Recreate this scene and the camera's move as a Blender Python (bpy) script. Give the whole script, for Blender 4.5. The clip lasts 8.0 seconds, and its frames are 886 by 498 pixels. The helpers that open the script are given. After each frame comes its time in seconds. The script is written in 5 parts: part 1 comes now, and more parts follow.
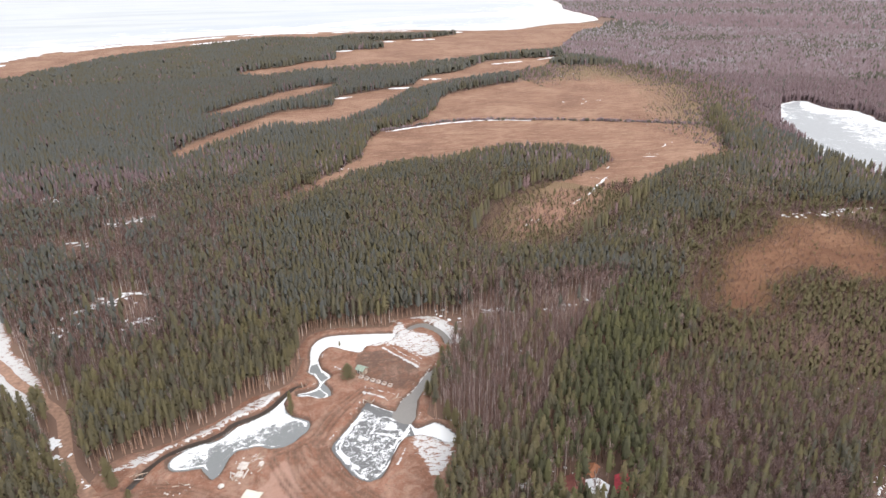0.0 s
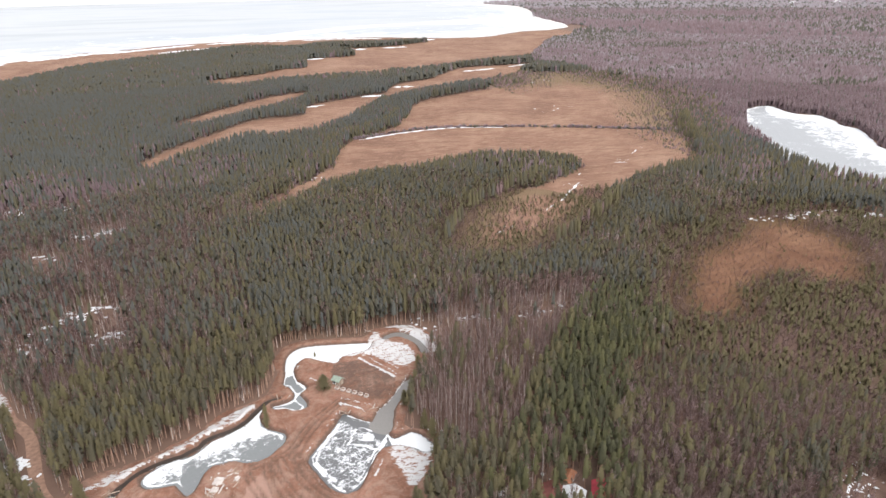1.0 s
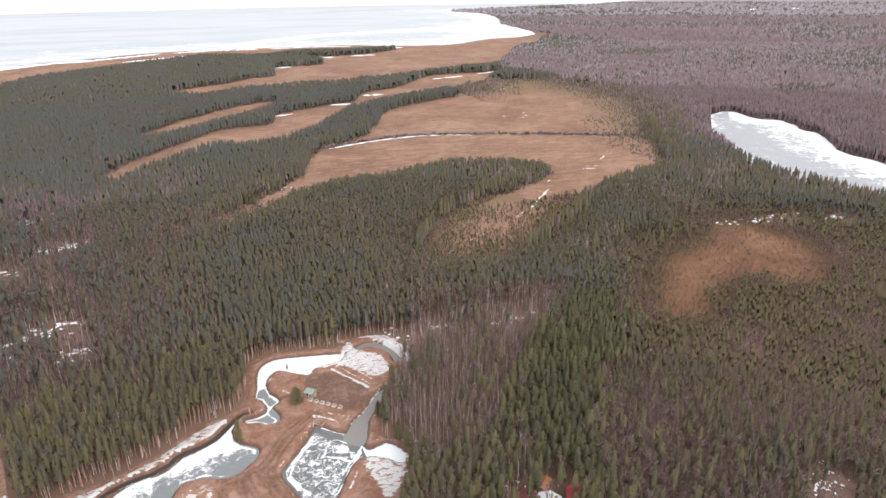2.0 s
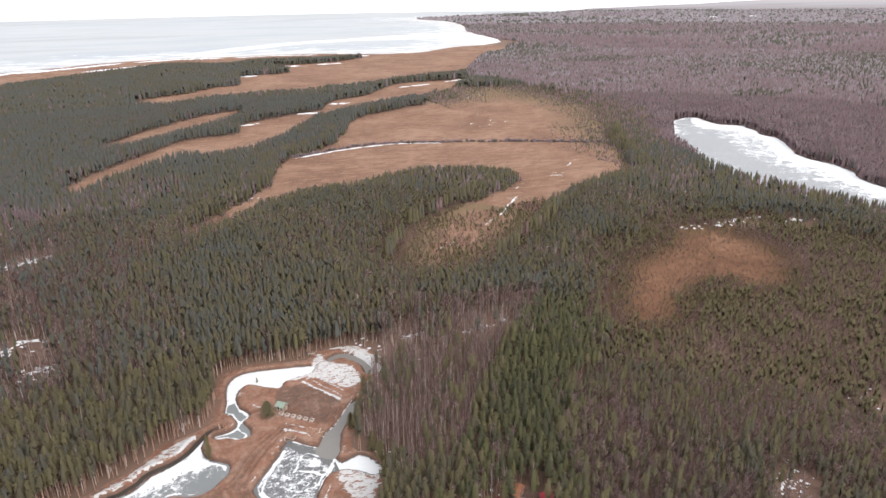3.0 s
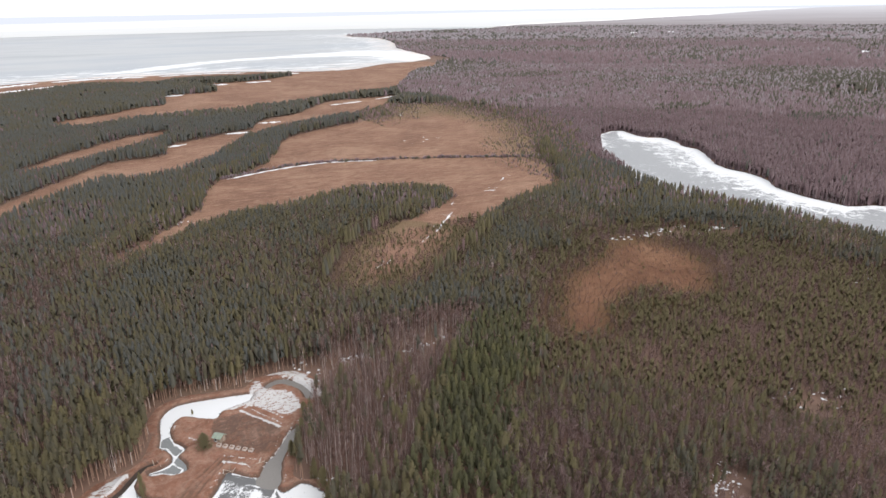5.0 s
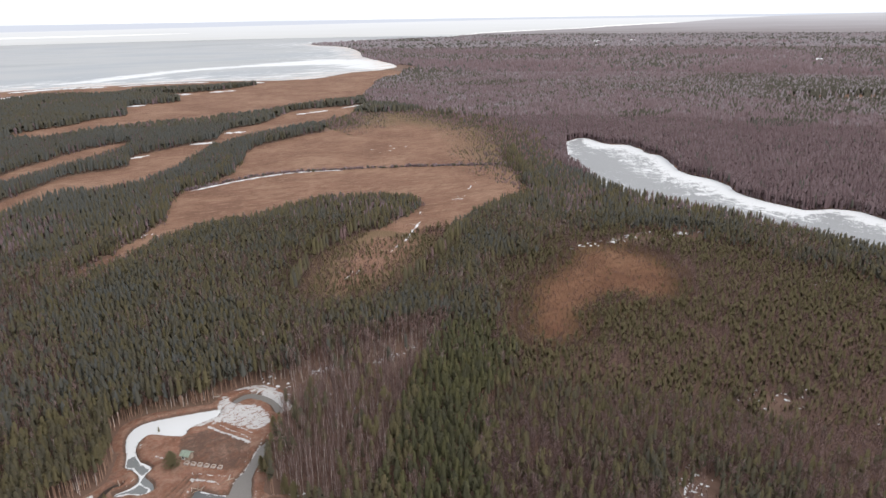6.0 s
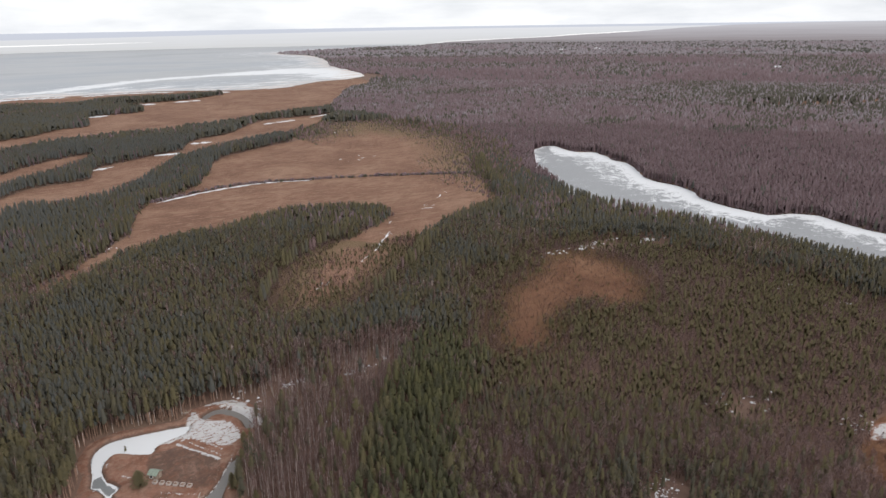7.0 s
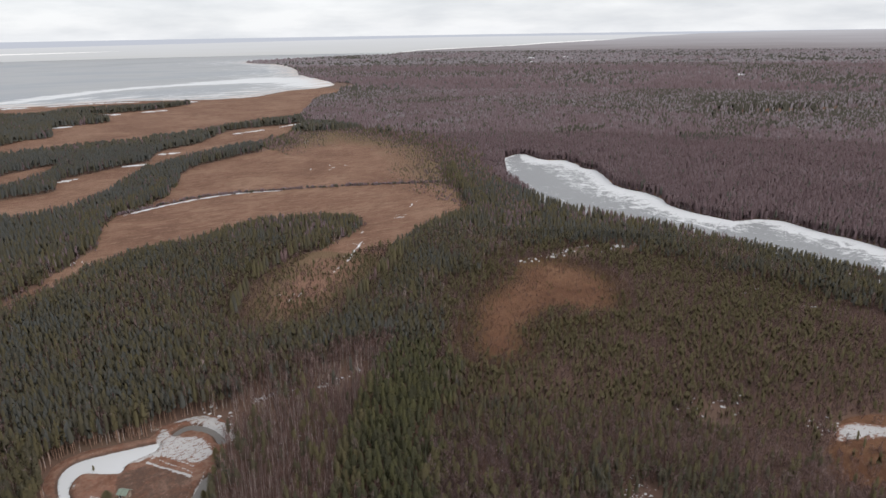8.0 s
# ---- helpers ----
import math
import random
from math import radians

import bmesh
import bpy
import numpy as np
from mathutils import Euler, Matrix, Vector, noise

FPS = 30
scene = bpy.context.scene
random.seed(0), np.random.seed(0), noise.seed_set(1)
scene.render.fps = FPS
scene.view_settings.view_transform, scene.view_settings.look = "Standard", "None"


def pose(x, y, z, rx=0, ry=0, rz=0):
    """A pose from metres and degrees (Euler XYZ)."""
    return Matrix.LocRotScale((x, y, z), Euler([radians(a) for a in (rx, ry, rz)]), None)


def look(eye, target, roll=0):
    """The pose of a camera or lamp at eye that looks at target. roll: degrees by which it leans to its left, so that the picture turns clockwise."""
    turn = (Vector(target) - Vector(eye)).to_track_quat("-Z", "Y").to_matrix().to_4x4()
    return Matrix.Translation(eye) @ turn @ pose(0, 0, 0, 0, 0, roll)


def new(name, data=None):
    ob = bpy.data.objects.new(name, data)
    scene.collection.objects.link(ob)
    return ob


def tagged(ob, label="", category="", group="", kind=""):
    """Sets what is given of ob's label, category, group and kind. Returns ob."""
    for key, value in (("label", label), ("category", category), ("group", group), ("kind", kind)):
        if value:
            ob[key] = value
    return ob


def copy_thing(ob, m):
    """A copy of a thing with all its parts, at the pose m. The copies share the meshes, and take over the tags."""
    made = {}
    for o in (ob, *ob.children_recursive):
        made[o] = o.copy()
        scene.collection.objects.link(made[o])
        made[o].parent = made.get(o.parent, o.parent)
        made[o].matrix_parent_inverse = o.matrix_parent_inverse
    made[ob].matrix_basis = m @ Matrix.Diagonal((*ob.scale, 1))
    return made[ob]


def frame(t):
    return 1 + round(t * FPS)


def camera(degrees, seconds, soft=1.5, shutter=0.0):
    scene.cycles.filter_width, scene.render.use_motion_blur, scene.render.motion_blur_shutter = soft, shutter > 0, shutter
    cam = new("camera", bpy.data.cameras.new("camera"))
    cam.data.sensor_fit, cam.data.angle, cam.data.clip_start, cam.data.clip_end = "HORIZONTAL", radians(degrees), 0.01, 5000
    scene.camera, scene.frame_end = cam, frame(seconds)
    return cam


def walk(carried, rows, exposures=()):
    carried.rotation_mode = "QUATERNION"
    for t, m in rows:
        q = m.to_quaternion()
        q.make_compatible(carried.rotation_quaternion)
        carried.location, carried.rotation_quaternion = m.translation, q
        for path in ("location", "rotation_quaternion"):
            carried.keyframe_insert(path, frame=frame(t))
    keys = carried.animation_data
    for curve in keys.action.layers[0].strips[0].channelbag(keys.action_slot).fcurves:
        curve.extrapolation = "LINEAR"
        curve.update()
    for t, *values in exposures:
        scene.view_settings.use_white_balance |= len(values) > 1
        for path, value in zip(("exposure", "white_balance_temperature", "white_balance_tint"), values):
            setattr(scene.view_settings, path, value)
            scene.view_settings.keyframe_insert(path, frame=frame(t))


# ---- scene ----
# camera: a drone that climbs on one spot and turns to its right
cam = camera(65.76, 8.0)
ROLL = -0.87
ROWS = [
    (0.0, 126.36, 15.795, -22.162),
    (0.5, 126.79, 16.913, -21.914),
    (1.0, 127.21, 18.101, -21.660),
    (1.5, 127.65, 19.347, -21.401),
    (3.0, 128.98, 23.354, -20.590),
    (3.5, 129.43, 24.747, -20.310),
    (4.0, 129.88, 26.155, -20.026),
    (4.5, 130.34, 27.567, -19.737),
    (6.0, 131.75, 31.740, -18.847),
    (6.5, 132.24, 33.079, -18.543),
    (7.0, 132.71, 34.377, -18.236),
    (7.5, 133.20, 35.624, -17.926),
    (8.0, 133.70, 36.812, -17.614),
]


def aim(z, bearing, pitch):
    b, p = radians(bearing), radians(pitch)
    return look((0.07, 0, z), (0.07 + math.sin(b) * math.cos(p), math.cos(b) * math.cos(p), z + math.sin(p)), ROLL)


walk(cam, [(t, aim(z, b, p)) for t, z, b, p in ROWS], exposures=[(0.0, 1.4), (1.5, 1.34), (3.5, 1.16), (4.5, 1.03), (6.5, 0.64), (8.0, 0.34)])

# ---- world and sun: a bright overcast sky, thin cloud, soft high sun ----
SUN_AZ, SUN_EL = 165.0, 42.0
world = bpy.data.worlds.new("overcast")
scene.world = world
world.use_nodes = True
wt = world.node_tree
wt.nodes.clear()


def wnode(kind, **sets):
    n = wt.nodes.new(kind)
    for k, v in sets.items():
        n.inputs[k].default_value = v
    return n


sky = wnode("ShaderNodeTexSky")
sky.sky_type, sky.sun_disc = "NISHITA", False
sky.sun_elevation, sky.sun_rotation = radians(SUN_EL), radians(SUN_AZ)
dim = wnode("ShaderNodeMixRGB", Fac=1.0, Color2=(0.1, 0.1, 0.1, 1))
dim.blend_type = "MULTIPLY"
wt.links.new(sky.outputs[0], dim.inputs["Color1"])
wco = wnode("ShaderNodeTexCoord")
wmap = wnode("ShaderNodeMapping", Scale=(2.2, 2.2, 11.0))
wt.links.new(wco.outputs["Generated"], wmap.inputs["Vector"])
wno = wnode("ShaderNodeTexNoise", Scale=2.4, Detail=6.0, Roughness=0.58)
wt.links.new(wmap.outputs[0], wno.inputs["Vector"])
wra = wt.nodes.new("ShaderNodeValToRGB")
wra.color_ramp.elements[0].position, wra.color_ramp.elements[0].color = 0.34, (0.58, 0.6, 0.64, 1)
wra.color_ramp.elements[1].position, wra.color_ramp.elements[1].color = 0.62, (0.75, 0.76, 0.785, 1)
wt.links.new(wno.outputs["Fac"], wra.inputs[0])
wmix = wnode("ShaderNodeMixRGB", Fac=0.9)
wt.links.new(dim.outputs[0], wmix.inputs["Color1"])
wt.links.new(wra.outputs[0], wmix.inputs["Color2"])
wbg = wnode("ShaderNodeBackground", Strength=1.03)
wt.links.new(wmix.outputs[0], wbg.inputs["Color"])
wout = wt.nodes.new("ShaderNodeOutputWorld")
wt.links.new(wbg.outputs[0], wout.inputs["Surface"])

sun_data = bpy.data.lights.new("sun", "SUN")
sun_data.energy, sun_data.angle, sun_data.color = 1.5, radians(40), (1.0, 0.985, 0.965)
sun = new("sun", sun_data)
sun.matrix_basis = look((0, 0, 0), (-math.sin(radians(SUN_AZ)) * math.cos(radians(SUN_EL)), -math.cos(radians(SUN_AZ)) * math.cos(radians(SUN_EL)), -math.sin(radians(SUN_EL))))

# ---- materials ----


class Mat:
    """A small helper to write a node material."""

    def __init__(self, name, rough=0.9, spec=0.2):
        self.m = bpy.data.materials.new(name)
        self.m.use_nodes = True
        self.t = self.m.node_tree
        self.b = self.t.nodes["Principled BSDF"]
        self.b.inputs["Roughness"].default_value = rough
        self.b.inputs["Specular IOR Level"].default_value = spec
        self.co = self.t.nodes.new("ShaderNodeTexCoord")

    def put(self, socket, value):
        if isinstance(value, bpy.types.NodeSocket):
            self.t.links.new(value, socket)
        elif isinstance(value, tuple) and len(value) == 3 and socket.type == "RGBA":
            socket.default_value = (*value, 1)
        else:
            socket.default_value = value

    def noise(self, scale, detail=4.0, rough=0.55, stretch=None, distort=0.0, source="Object"):
        n = self.t.nodes.new("ShaderNodeTexNoise")
        n.inputs["Scale"].default_value, n.inputs["Detail"].default_value = scale, detail
        n.inputs["Roughness"].default_value, n.inputs["Distortion"].default_value = rough, distort
        v = self.co.outputs[source]
        if stretch:
            mp = self.t.nodes.new("ShaderNodeMapping")
            mp.inputs["Scale"].default_value = stretch[:3]
            if len(stretch) > 3:
                mp.inputs["Rotation"].default_value = (0, 0, radians(stretch[3]))
            self.t.links.new(v, mp.inputs["Vector"])
            v = mp.outputs[0]
        self.t.links.new(v, n.inputs["Vector"])
        return n.outputs["Fac"]

    def attr(self, name):
        n = self.t.nodes.new("ShaderNodeAttribute")
        n.attribute_name = name
        return n.outputs["Fac"]

    def random(self):
        return self.t.nodes.new("ShaderNodeObjectInfo").outputs["Random"]

    def ramp(self, fac, *stops):
        n = self.t.nodes.new("ShaderNodeValToRGB")
        e = n.color_ramp.elements
        while len(e) < len(stops):
            e.new(0.5)
        for el, (p, c) in zip(e, stops):
            el.position, el.color = p, ((*c, 1) if isinstance(c, tuple) else (c, c, c, 1))
        self.put(n.inputs[0], fac)
        return n.outputs[0]

    def mix(self, fac, a, b, blend="MIX"):
        n = self.t.nodes.new("ShaderNodeMixRGB")
        n.blend_type = blend
        self.put(n.inputs["Fac"], fac), self.put(n.inputs["Color1"], a), self.put(n.inputs["Color2"], b)
        return n.outputs[0]

    def math(self, op, a, b=0.0, clamp=False):
        n = self.t.nodes.new("ShaderNodeMath")
        n.operation, n.use_clamp = op, clamp
        self.put(n.inputs[0], a), self.put(n.inputs[1], b)
        return n.outputs[0]

    def done(self, color, bump=None, strength=0.4, dist=0.2, rough=None, metal=0.0):
        self.put(self.b.inputs["Base Color"], color)
        if rough is not None:
            self.put(self.b.inputs["Roughness"], rough)
        self.b.inputs["Metallic"].default_value = metal
        if bump is not None:
            n = self.t.nodes.new("ShaderNodeBump")
            n.inputs["Strength"].default_value, n.inputs["Distance"].default_value = strength, dist
            self.t.links.new(bump, n.inputs["Height"])
            self.t.links.new(n.outputs[0], self.b.inputs["Normal"])
        return self.m


def m_ground():
    a = Mat("forest_floor", 0.95)
    big, fine = a.noise(0.012, 5), a.noise(0.6, 5)
    c = a.ramp(big, (0.3, (0.095, 0.06, 0.047)), (0.5, (0.132, 0.079, 0.06)), (0.72, (0.13, 0.093, 0.063)))
    c = a.mix(a.math("MULTIPLY", fine, 0.7), c, (0.162, 0.103, 0.077))
    return a.done(c, fine, 0.5, 0.4)


def m_marsh(name="dry_reeds", k=1.0, red=1.0, blue=1.0):
    """Dry reeds, patchy, with olive moss where the sheet's moss field is high."""
    a = Mat(name, 0.95, 0.1)
    big, mid = a.noise(0.013, 6, 0.68, distort=0.6), a.noise(0.055, 7, 0.74, (1, 2.2, 1, 30))
    fine = a.noise(0.4, 7, 0.75, (1, 2.4, 1, 20))
    c = a.ramp(big, (0.38, (0.165, 0.09, 0.067)), (0.5, (0.235, 0.135, 0.099)), (0.62, (0.29, 0.182, 0.135)))
    c = a.mix(a.ramp(mid, (0.47, 0.0), (0.58, 0.7)), c, (0.155, 0.088, 0.062))
    c = a.mix(a.ramp(a.noise(0.09, 7, 0.75, (1, 2.6, 1, 25)), (0.52, 0.0), (0.62, 0.6)), c, (0.35, 0.235, 0.175))
    c = a.mix(a.ramp(fine, (0.5, 0.0), (0.62, 0.45)), c, (0.31, 0.205, 0.15))
    c = a.mix(a.ramp(a.noise(0.8, 5, 0.7), (0.5, 0.0), (0.62, 0.65)), c, (0.14, 0.08, 0.056))
    moss = a.ramp(a.math("ADD", a.attr("moss"), a.math("MULTIPLY", a.math("SUBTRACT", big, 0.5), 1.2)), (0.25, 0.0), (0.85, 0.75))
    c = a.mix(moss, c, a.mix(a.ramp(fine, (0.4, 0.0), (0.65, 1.0)), (0.125, 0.094, 0.056), (0.172, 0.125, 0.076)))
    return a.done(a.mix(1.0, c, (k * red * 0.86, k * 0.83, k * blue * 0.78), "MULTIPLY"), fine, 0.6, 0.6)


def m_soil():
    a = Mat("dug_soil", 0.95, 0.15)
    big, mid, fine = a.noise(0.1, 8, 0.75), a.noise(0.5, 9, 0.8, distort=0.4), a.noise(3.4, 6, 0.8)
    c = a.ramp(big, (0.36, (0.178, 0.085, 0.056)), (0.5, (0.242, 0.120, 0.081)), (0.64, (0.322, 0.173, 0.126)))
    c = a.mix(a.ramp(a.noise(0.16, 8, 0.72, distort=0.8), (0.46, 0.0), (0.6, 0.6)), c, (0.37, 0.25, 0.195))
    c = a.mix(a.ramp(mid, (0.47, 0.0), (0.62, 0.5)), c, (0.17, 0.1, 0.073))
    c = a.mix(a.ramp(a.noise(0.9, 7, 0.7), (0.52, 0.0), (0.66, 0.5)), c, (0.365, 0.218, 0.162))
    c = a.mix(a.ramp(fine, (0.5, 0.0), (0.66, 0.4)), c, (0.14, 0.086, 0.06))
    edge = a.math("ADD", a.math("MULTIPLY", a.math("SUBTRACT", big, 0.5), 2.0), a.math("MULTIPLY", a.math("SUBTRACT", mid, 0.5), 1.6))
    dark = a.ramp(a.math("ADD", a.attr("damp"), edge), (0.3, 0.0), (0.9, 1.0))
    c = a.mix(a.math("MULTIPLY", dark, 0.8), c, (0.095, 0.065, 0.052))
    sand = a.ramp(a.math("ADD", a.attr("sand"), edge), (0.3, 0.0), (0.7, 1.0))
    c = a.mix(a.math("MULTIPLY", sand, 0.6), c, (0.413, 0.264, 0.211))
    rut = a.math("MULTIPLY", a.attr("rut"), a.ramp(mid, (0.3, 0.2), (0.6, 1.0)))
    c = a.mix(rut, c, (0.12, 0.075, 0.055))
    broken = a.math("ADD", a.math("MULTIPLY", a.math("SUBTRACT", a.noise(0.4, 8, 0.72, (1, 2.0, 1, 32)), 0.5), 4.4), a.math("MULTIPLY", a.math("SUBTRACT", a.noise(2.4, 5, 0.7, (1, 2.0, 1, 32)), 0.5), 1.2))
    snow = a.ramp(a.math("ADD", a.attr("snow"), broken), (0.44, 0.0), (0.58, 1.0))
    c = a.mix(snow, c, a.mix(a.ramp(fine, (0.45, 0.0), (0.65, 0.5)), (0.56, 0.555, 0.555), (0.46, 0.43, 0.415)))
    return a.done(a.mix(1.0, c, (0.86, 0.84, 0.83), "MULTIPLY"), a.math("ADD", mid, a.math("MULTIPLY", fine, 0.4)), 1.0, 0.5)


def m_ice(name="pond_ice", scale=1.0, dark=(0.185, 0.185, 0.185), white=0.56):
    a = Mat(name, 0.5, 0.25)
    big = a.noise(0.36 * scale, 10, 0.8, distort=0.9)
    fine = a.noise(1.5 * scale, 8, 0.8, (1, 2.2, 1, 35))
    broken = a.math("ADD", a.math("MULTIPLY", a.math("SUBTRACT", big, 0.5), 3.2), a.math("MULTIPLY", a.math("SUBTRACT", fine, 0.5), 1.4))
    snow = a.ramp(a.math("ADD", a.attr("snow"), broken), (0.45, 0.0), (0.52, 0.7), (0.58, 1.0))
    c = a.mix(a.ramp(fine, (0.35, 0.0), (0.7, 0.8)), dark, (dark[0] * 1.5, dark[1] * 1.5, dark[2] * 1.5))
    return a.done(a.mix(snow, c, (white, white, white * 1.01)), fine, 0.25, 0.1, rough=a.ramp(snow, (0.0, 0.5), (1.0, 0.9)))


def m_sea():
    a = Mat("sea_ice", 0.5, 0.4)
    big, mid = a.noise(0.0012, 5, 0.6, (1, 2.5, 1, -35)), a.noise(0.012, 5, 0.65, (1, 3.5, 1, -32))
    c = a.ramp(big, (0.35, (0.225, 0.232, 0.243)), (0.5, (0.305, 0.306, 0.307)), (0.62, (0.25, 0.262, 0.282)))
    c = a.mix(a.ramp(a.math("ADD", a.attr("snow"), a.math("MULTIPLY", a.math("SUBTRACT", mid, 0.5), 2.4)), (0.46, 0.0), (0.6, 1.0)), c, (0.6, 0.6, 0.6))
    c = a.mix(a.ramp(a.math("ADD", a.attr("reed"), a.math("MULTIPLY", a.math("SUBTRACT", mid, 0.5), 3.0)), (0.5, 0.0), (0.75, 0.8)), c, (0.46, 0.34, 0.27))
    return a.done(c, rough=0.45)


def m_snow():
    a = Mat("old_snow", 0.8, 0.2)
    f = a.noise(1.3, 5)
    return a.done(a.mix(a.ramp(f, (0.4, 0.0), (0.75, 0.45)), (0.63, 0.63, 0.645), (0.5, 0.475, 0.46)), f, 0.3, 0.2)


def m_leaf(name, through_light, *stops):
    """Needles or twigs: part of the light goes through them."""
    a = Mat(name, 0.8, 0.08)
    tone = a.math("ADD", a.attr("tone"), a.math("MULTIPLY", a.math("SUBTRACT", a.random(), 0.5), 0.4))
    tone = a.math("ADD", tone, a.math("MULTIPLY", a.math("SUBTRACT", a.noise(1.2, 3), 0.5), 0.35))
    c = a.ramp(tone, *stops)
    m = a.done(c)
    tl, mx = a.t.nodes.new("ShaderNodeBsdfTranslucent"), a.t.nodes.new("ShaderNodeMixShader")
    a.t.links.new(a.mix(1.0, c, (1.75, 1.75, 1.65), "MULTIPLY"), tl.inputs["Color"])
    mx.inputs[0].default_value = through_light
    a.t.links.new(a.b.outputs[0], mx.inputs[1]), a.t.links.new(tl.outputs[0], mx.inputs[2])
    a.t.links.new(mx.outputs[0], a.t.nodes["Material Output"].inputs["Surface"])
    return m


def m_plain(name, color, rough=0.85, vary=0.25, scale=2.0, metal=0.0, spec=0.2):
    a = Mat(name, rough, spec)
    f = a.noise(scale, 5)
    dark = tuple(v * (1 - vary) for v in color)
    light = tuple(min(1.0, v * (1 + vary)) for v in color)
    return a.done(a.ramp(f, (0.3, dark), (0.7, light)), f, 0.3, 0.05, metal=metal)


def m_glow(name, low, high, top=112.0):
    """Distance outside the reach of the ground: plain and self-lit, painted haze makes it paler towards the horizon."""
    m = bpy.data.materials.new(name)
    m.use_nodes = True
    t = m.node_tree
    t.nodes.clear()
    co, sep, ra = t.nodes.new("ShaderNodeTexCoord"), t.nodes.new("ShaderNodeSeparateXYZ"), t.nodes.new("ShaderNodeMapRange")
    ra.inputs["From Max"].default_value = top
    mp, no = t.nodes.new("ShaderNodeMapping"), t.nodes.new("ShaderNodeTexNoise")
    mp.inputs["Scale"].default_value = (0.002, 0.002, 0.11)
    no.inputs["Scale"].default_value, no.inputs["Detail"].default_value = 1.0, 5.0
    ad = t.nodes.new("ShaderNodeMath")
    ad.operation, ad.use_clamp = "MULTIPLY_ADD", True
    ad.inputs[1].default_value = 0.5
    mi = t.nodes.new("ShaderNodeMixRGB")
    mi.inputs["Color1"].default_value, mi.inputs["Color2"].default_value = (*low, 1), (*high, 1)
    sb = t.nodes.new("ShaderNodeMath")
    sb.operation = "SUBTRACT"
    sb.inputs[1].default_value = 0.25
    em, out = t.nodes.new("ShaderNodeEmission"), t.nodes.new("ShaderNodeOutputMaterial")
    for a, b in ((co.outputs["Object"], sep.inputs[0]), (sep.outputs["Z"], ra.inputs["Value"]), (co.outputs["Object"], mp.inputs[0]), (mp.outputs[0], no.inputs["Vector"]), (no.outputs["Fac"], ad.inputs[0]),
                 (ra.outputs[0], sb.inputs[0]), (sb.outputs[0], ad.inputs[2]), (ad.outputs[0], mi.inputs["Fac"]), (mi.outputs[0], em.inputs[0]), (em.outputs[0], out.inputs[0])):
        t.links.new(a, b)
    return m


GROUND, MARSH, SOIL, ICE, SEA_ICE, SNOW = m_ground(), m_marsh(), m_soil(), m_ice("pond_ice", 1.4, (0.125, 0.128, 0.128)), m_sea(), m_snow()
HEATH = m_marsh("red_heath", 0.62, 1.13, 0.86)
LAKE_ICE = m_ice("lake_ice", 0.34, (0.2, 0.201, 0.204), 0.58)
# low end of the needle ramp is greyed and lightened, standing in for haze
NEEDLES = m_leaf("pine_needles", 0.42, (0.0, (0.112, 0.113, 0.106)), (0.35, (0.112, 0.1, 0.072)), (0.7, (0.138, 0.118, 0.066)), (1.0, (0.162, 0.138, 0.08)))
# the pale bluish-grey end of this ramp paints haze onto far bare woods
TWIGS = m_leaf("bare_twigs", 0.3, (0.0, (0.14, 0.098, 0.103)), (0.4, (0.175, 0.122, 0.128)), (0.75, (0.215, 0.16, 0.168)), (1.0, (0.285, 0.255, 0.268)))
SPRUCE_NEEDLES = m_leaf("spruce_needles", 0.42, (0.0, (0.078, 0.076, 0.054)), (0.4, (0.095, 0.092, 0.055)), (0.75, (0.118, 0.112, 0.058)), (1.0, (0.15, 0.136, 0.07)))
RED_TWIGS = m_leaf("reddish_twigs", 0.35, (0.0, (0.155, 0.098, 0.09)), (0.4, (0.2, 0.13, 0.12)), (0.75, (0.25, 0.175, 0.162)), (1.0, (0.36, 0.295, 0.28)))
BUSH_TWIGS = m_leaf("brown_bush_twigs", 0.3, (0.0, (0.155, 0.102, 0.098)), (0.4, (0.192, 0.128, 0.124)), (0.75, (0.23, 0.16, 0.154)), (1.0, (0.3, 0.235, 0.226)))
PINE_BARK = m_plain("pine_bark", (0.3, 0.19, 0.14), 0.9, 0.35, 1.5)
BIRCH_BARK = m_plain("birch_bark", (0.46, 0.39, 0.355), 0.8, 0.4, 2.5)

# ---- plan tools ----


def rng(seed):
    return np.random.default_rng(seed)


def smooth(pts, step=4.0, rough=0.0, closed=True, seed=0):
    """A rounded outline through the corners of a plan, with an uneven edge."""
    p, n, out = [Vector((*q[:2], 0)) for q in pts], len(pts), []
    for i in range(n if closed else n - 1):
        a, b = p[(i - 1) % n] if closed or i else p[0], p[i]
        c, d = p[(i + 1) % n], p[(i + 2) % n] if closed or i + 2 < n else p[-1]
        k = max(1, int((c - b).length / step))
        for j in range(k):
            t = j / k
            out.append(0.5 * (2 * b + (c - a) * t + (2 * a - 5 * b + 4 * c - d) * t * t + (3 * b - a - 3 * c + d) * t ** 3))
    if not closed:
        out.append(p[-1])
    if rough:
        for i, v in enumerate(out):
            q = Vector((v.x / (rough * 5), v.y / (rough * 5), seed * 7.3))
            out[i] = v + rough * Vector((noise.noise(q), noise.noise(q + Vector((31, 7, 0))), 0))
    return np.array([(v.x, v.y) for v in out])


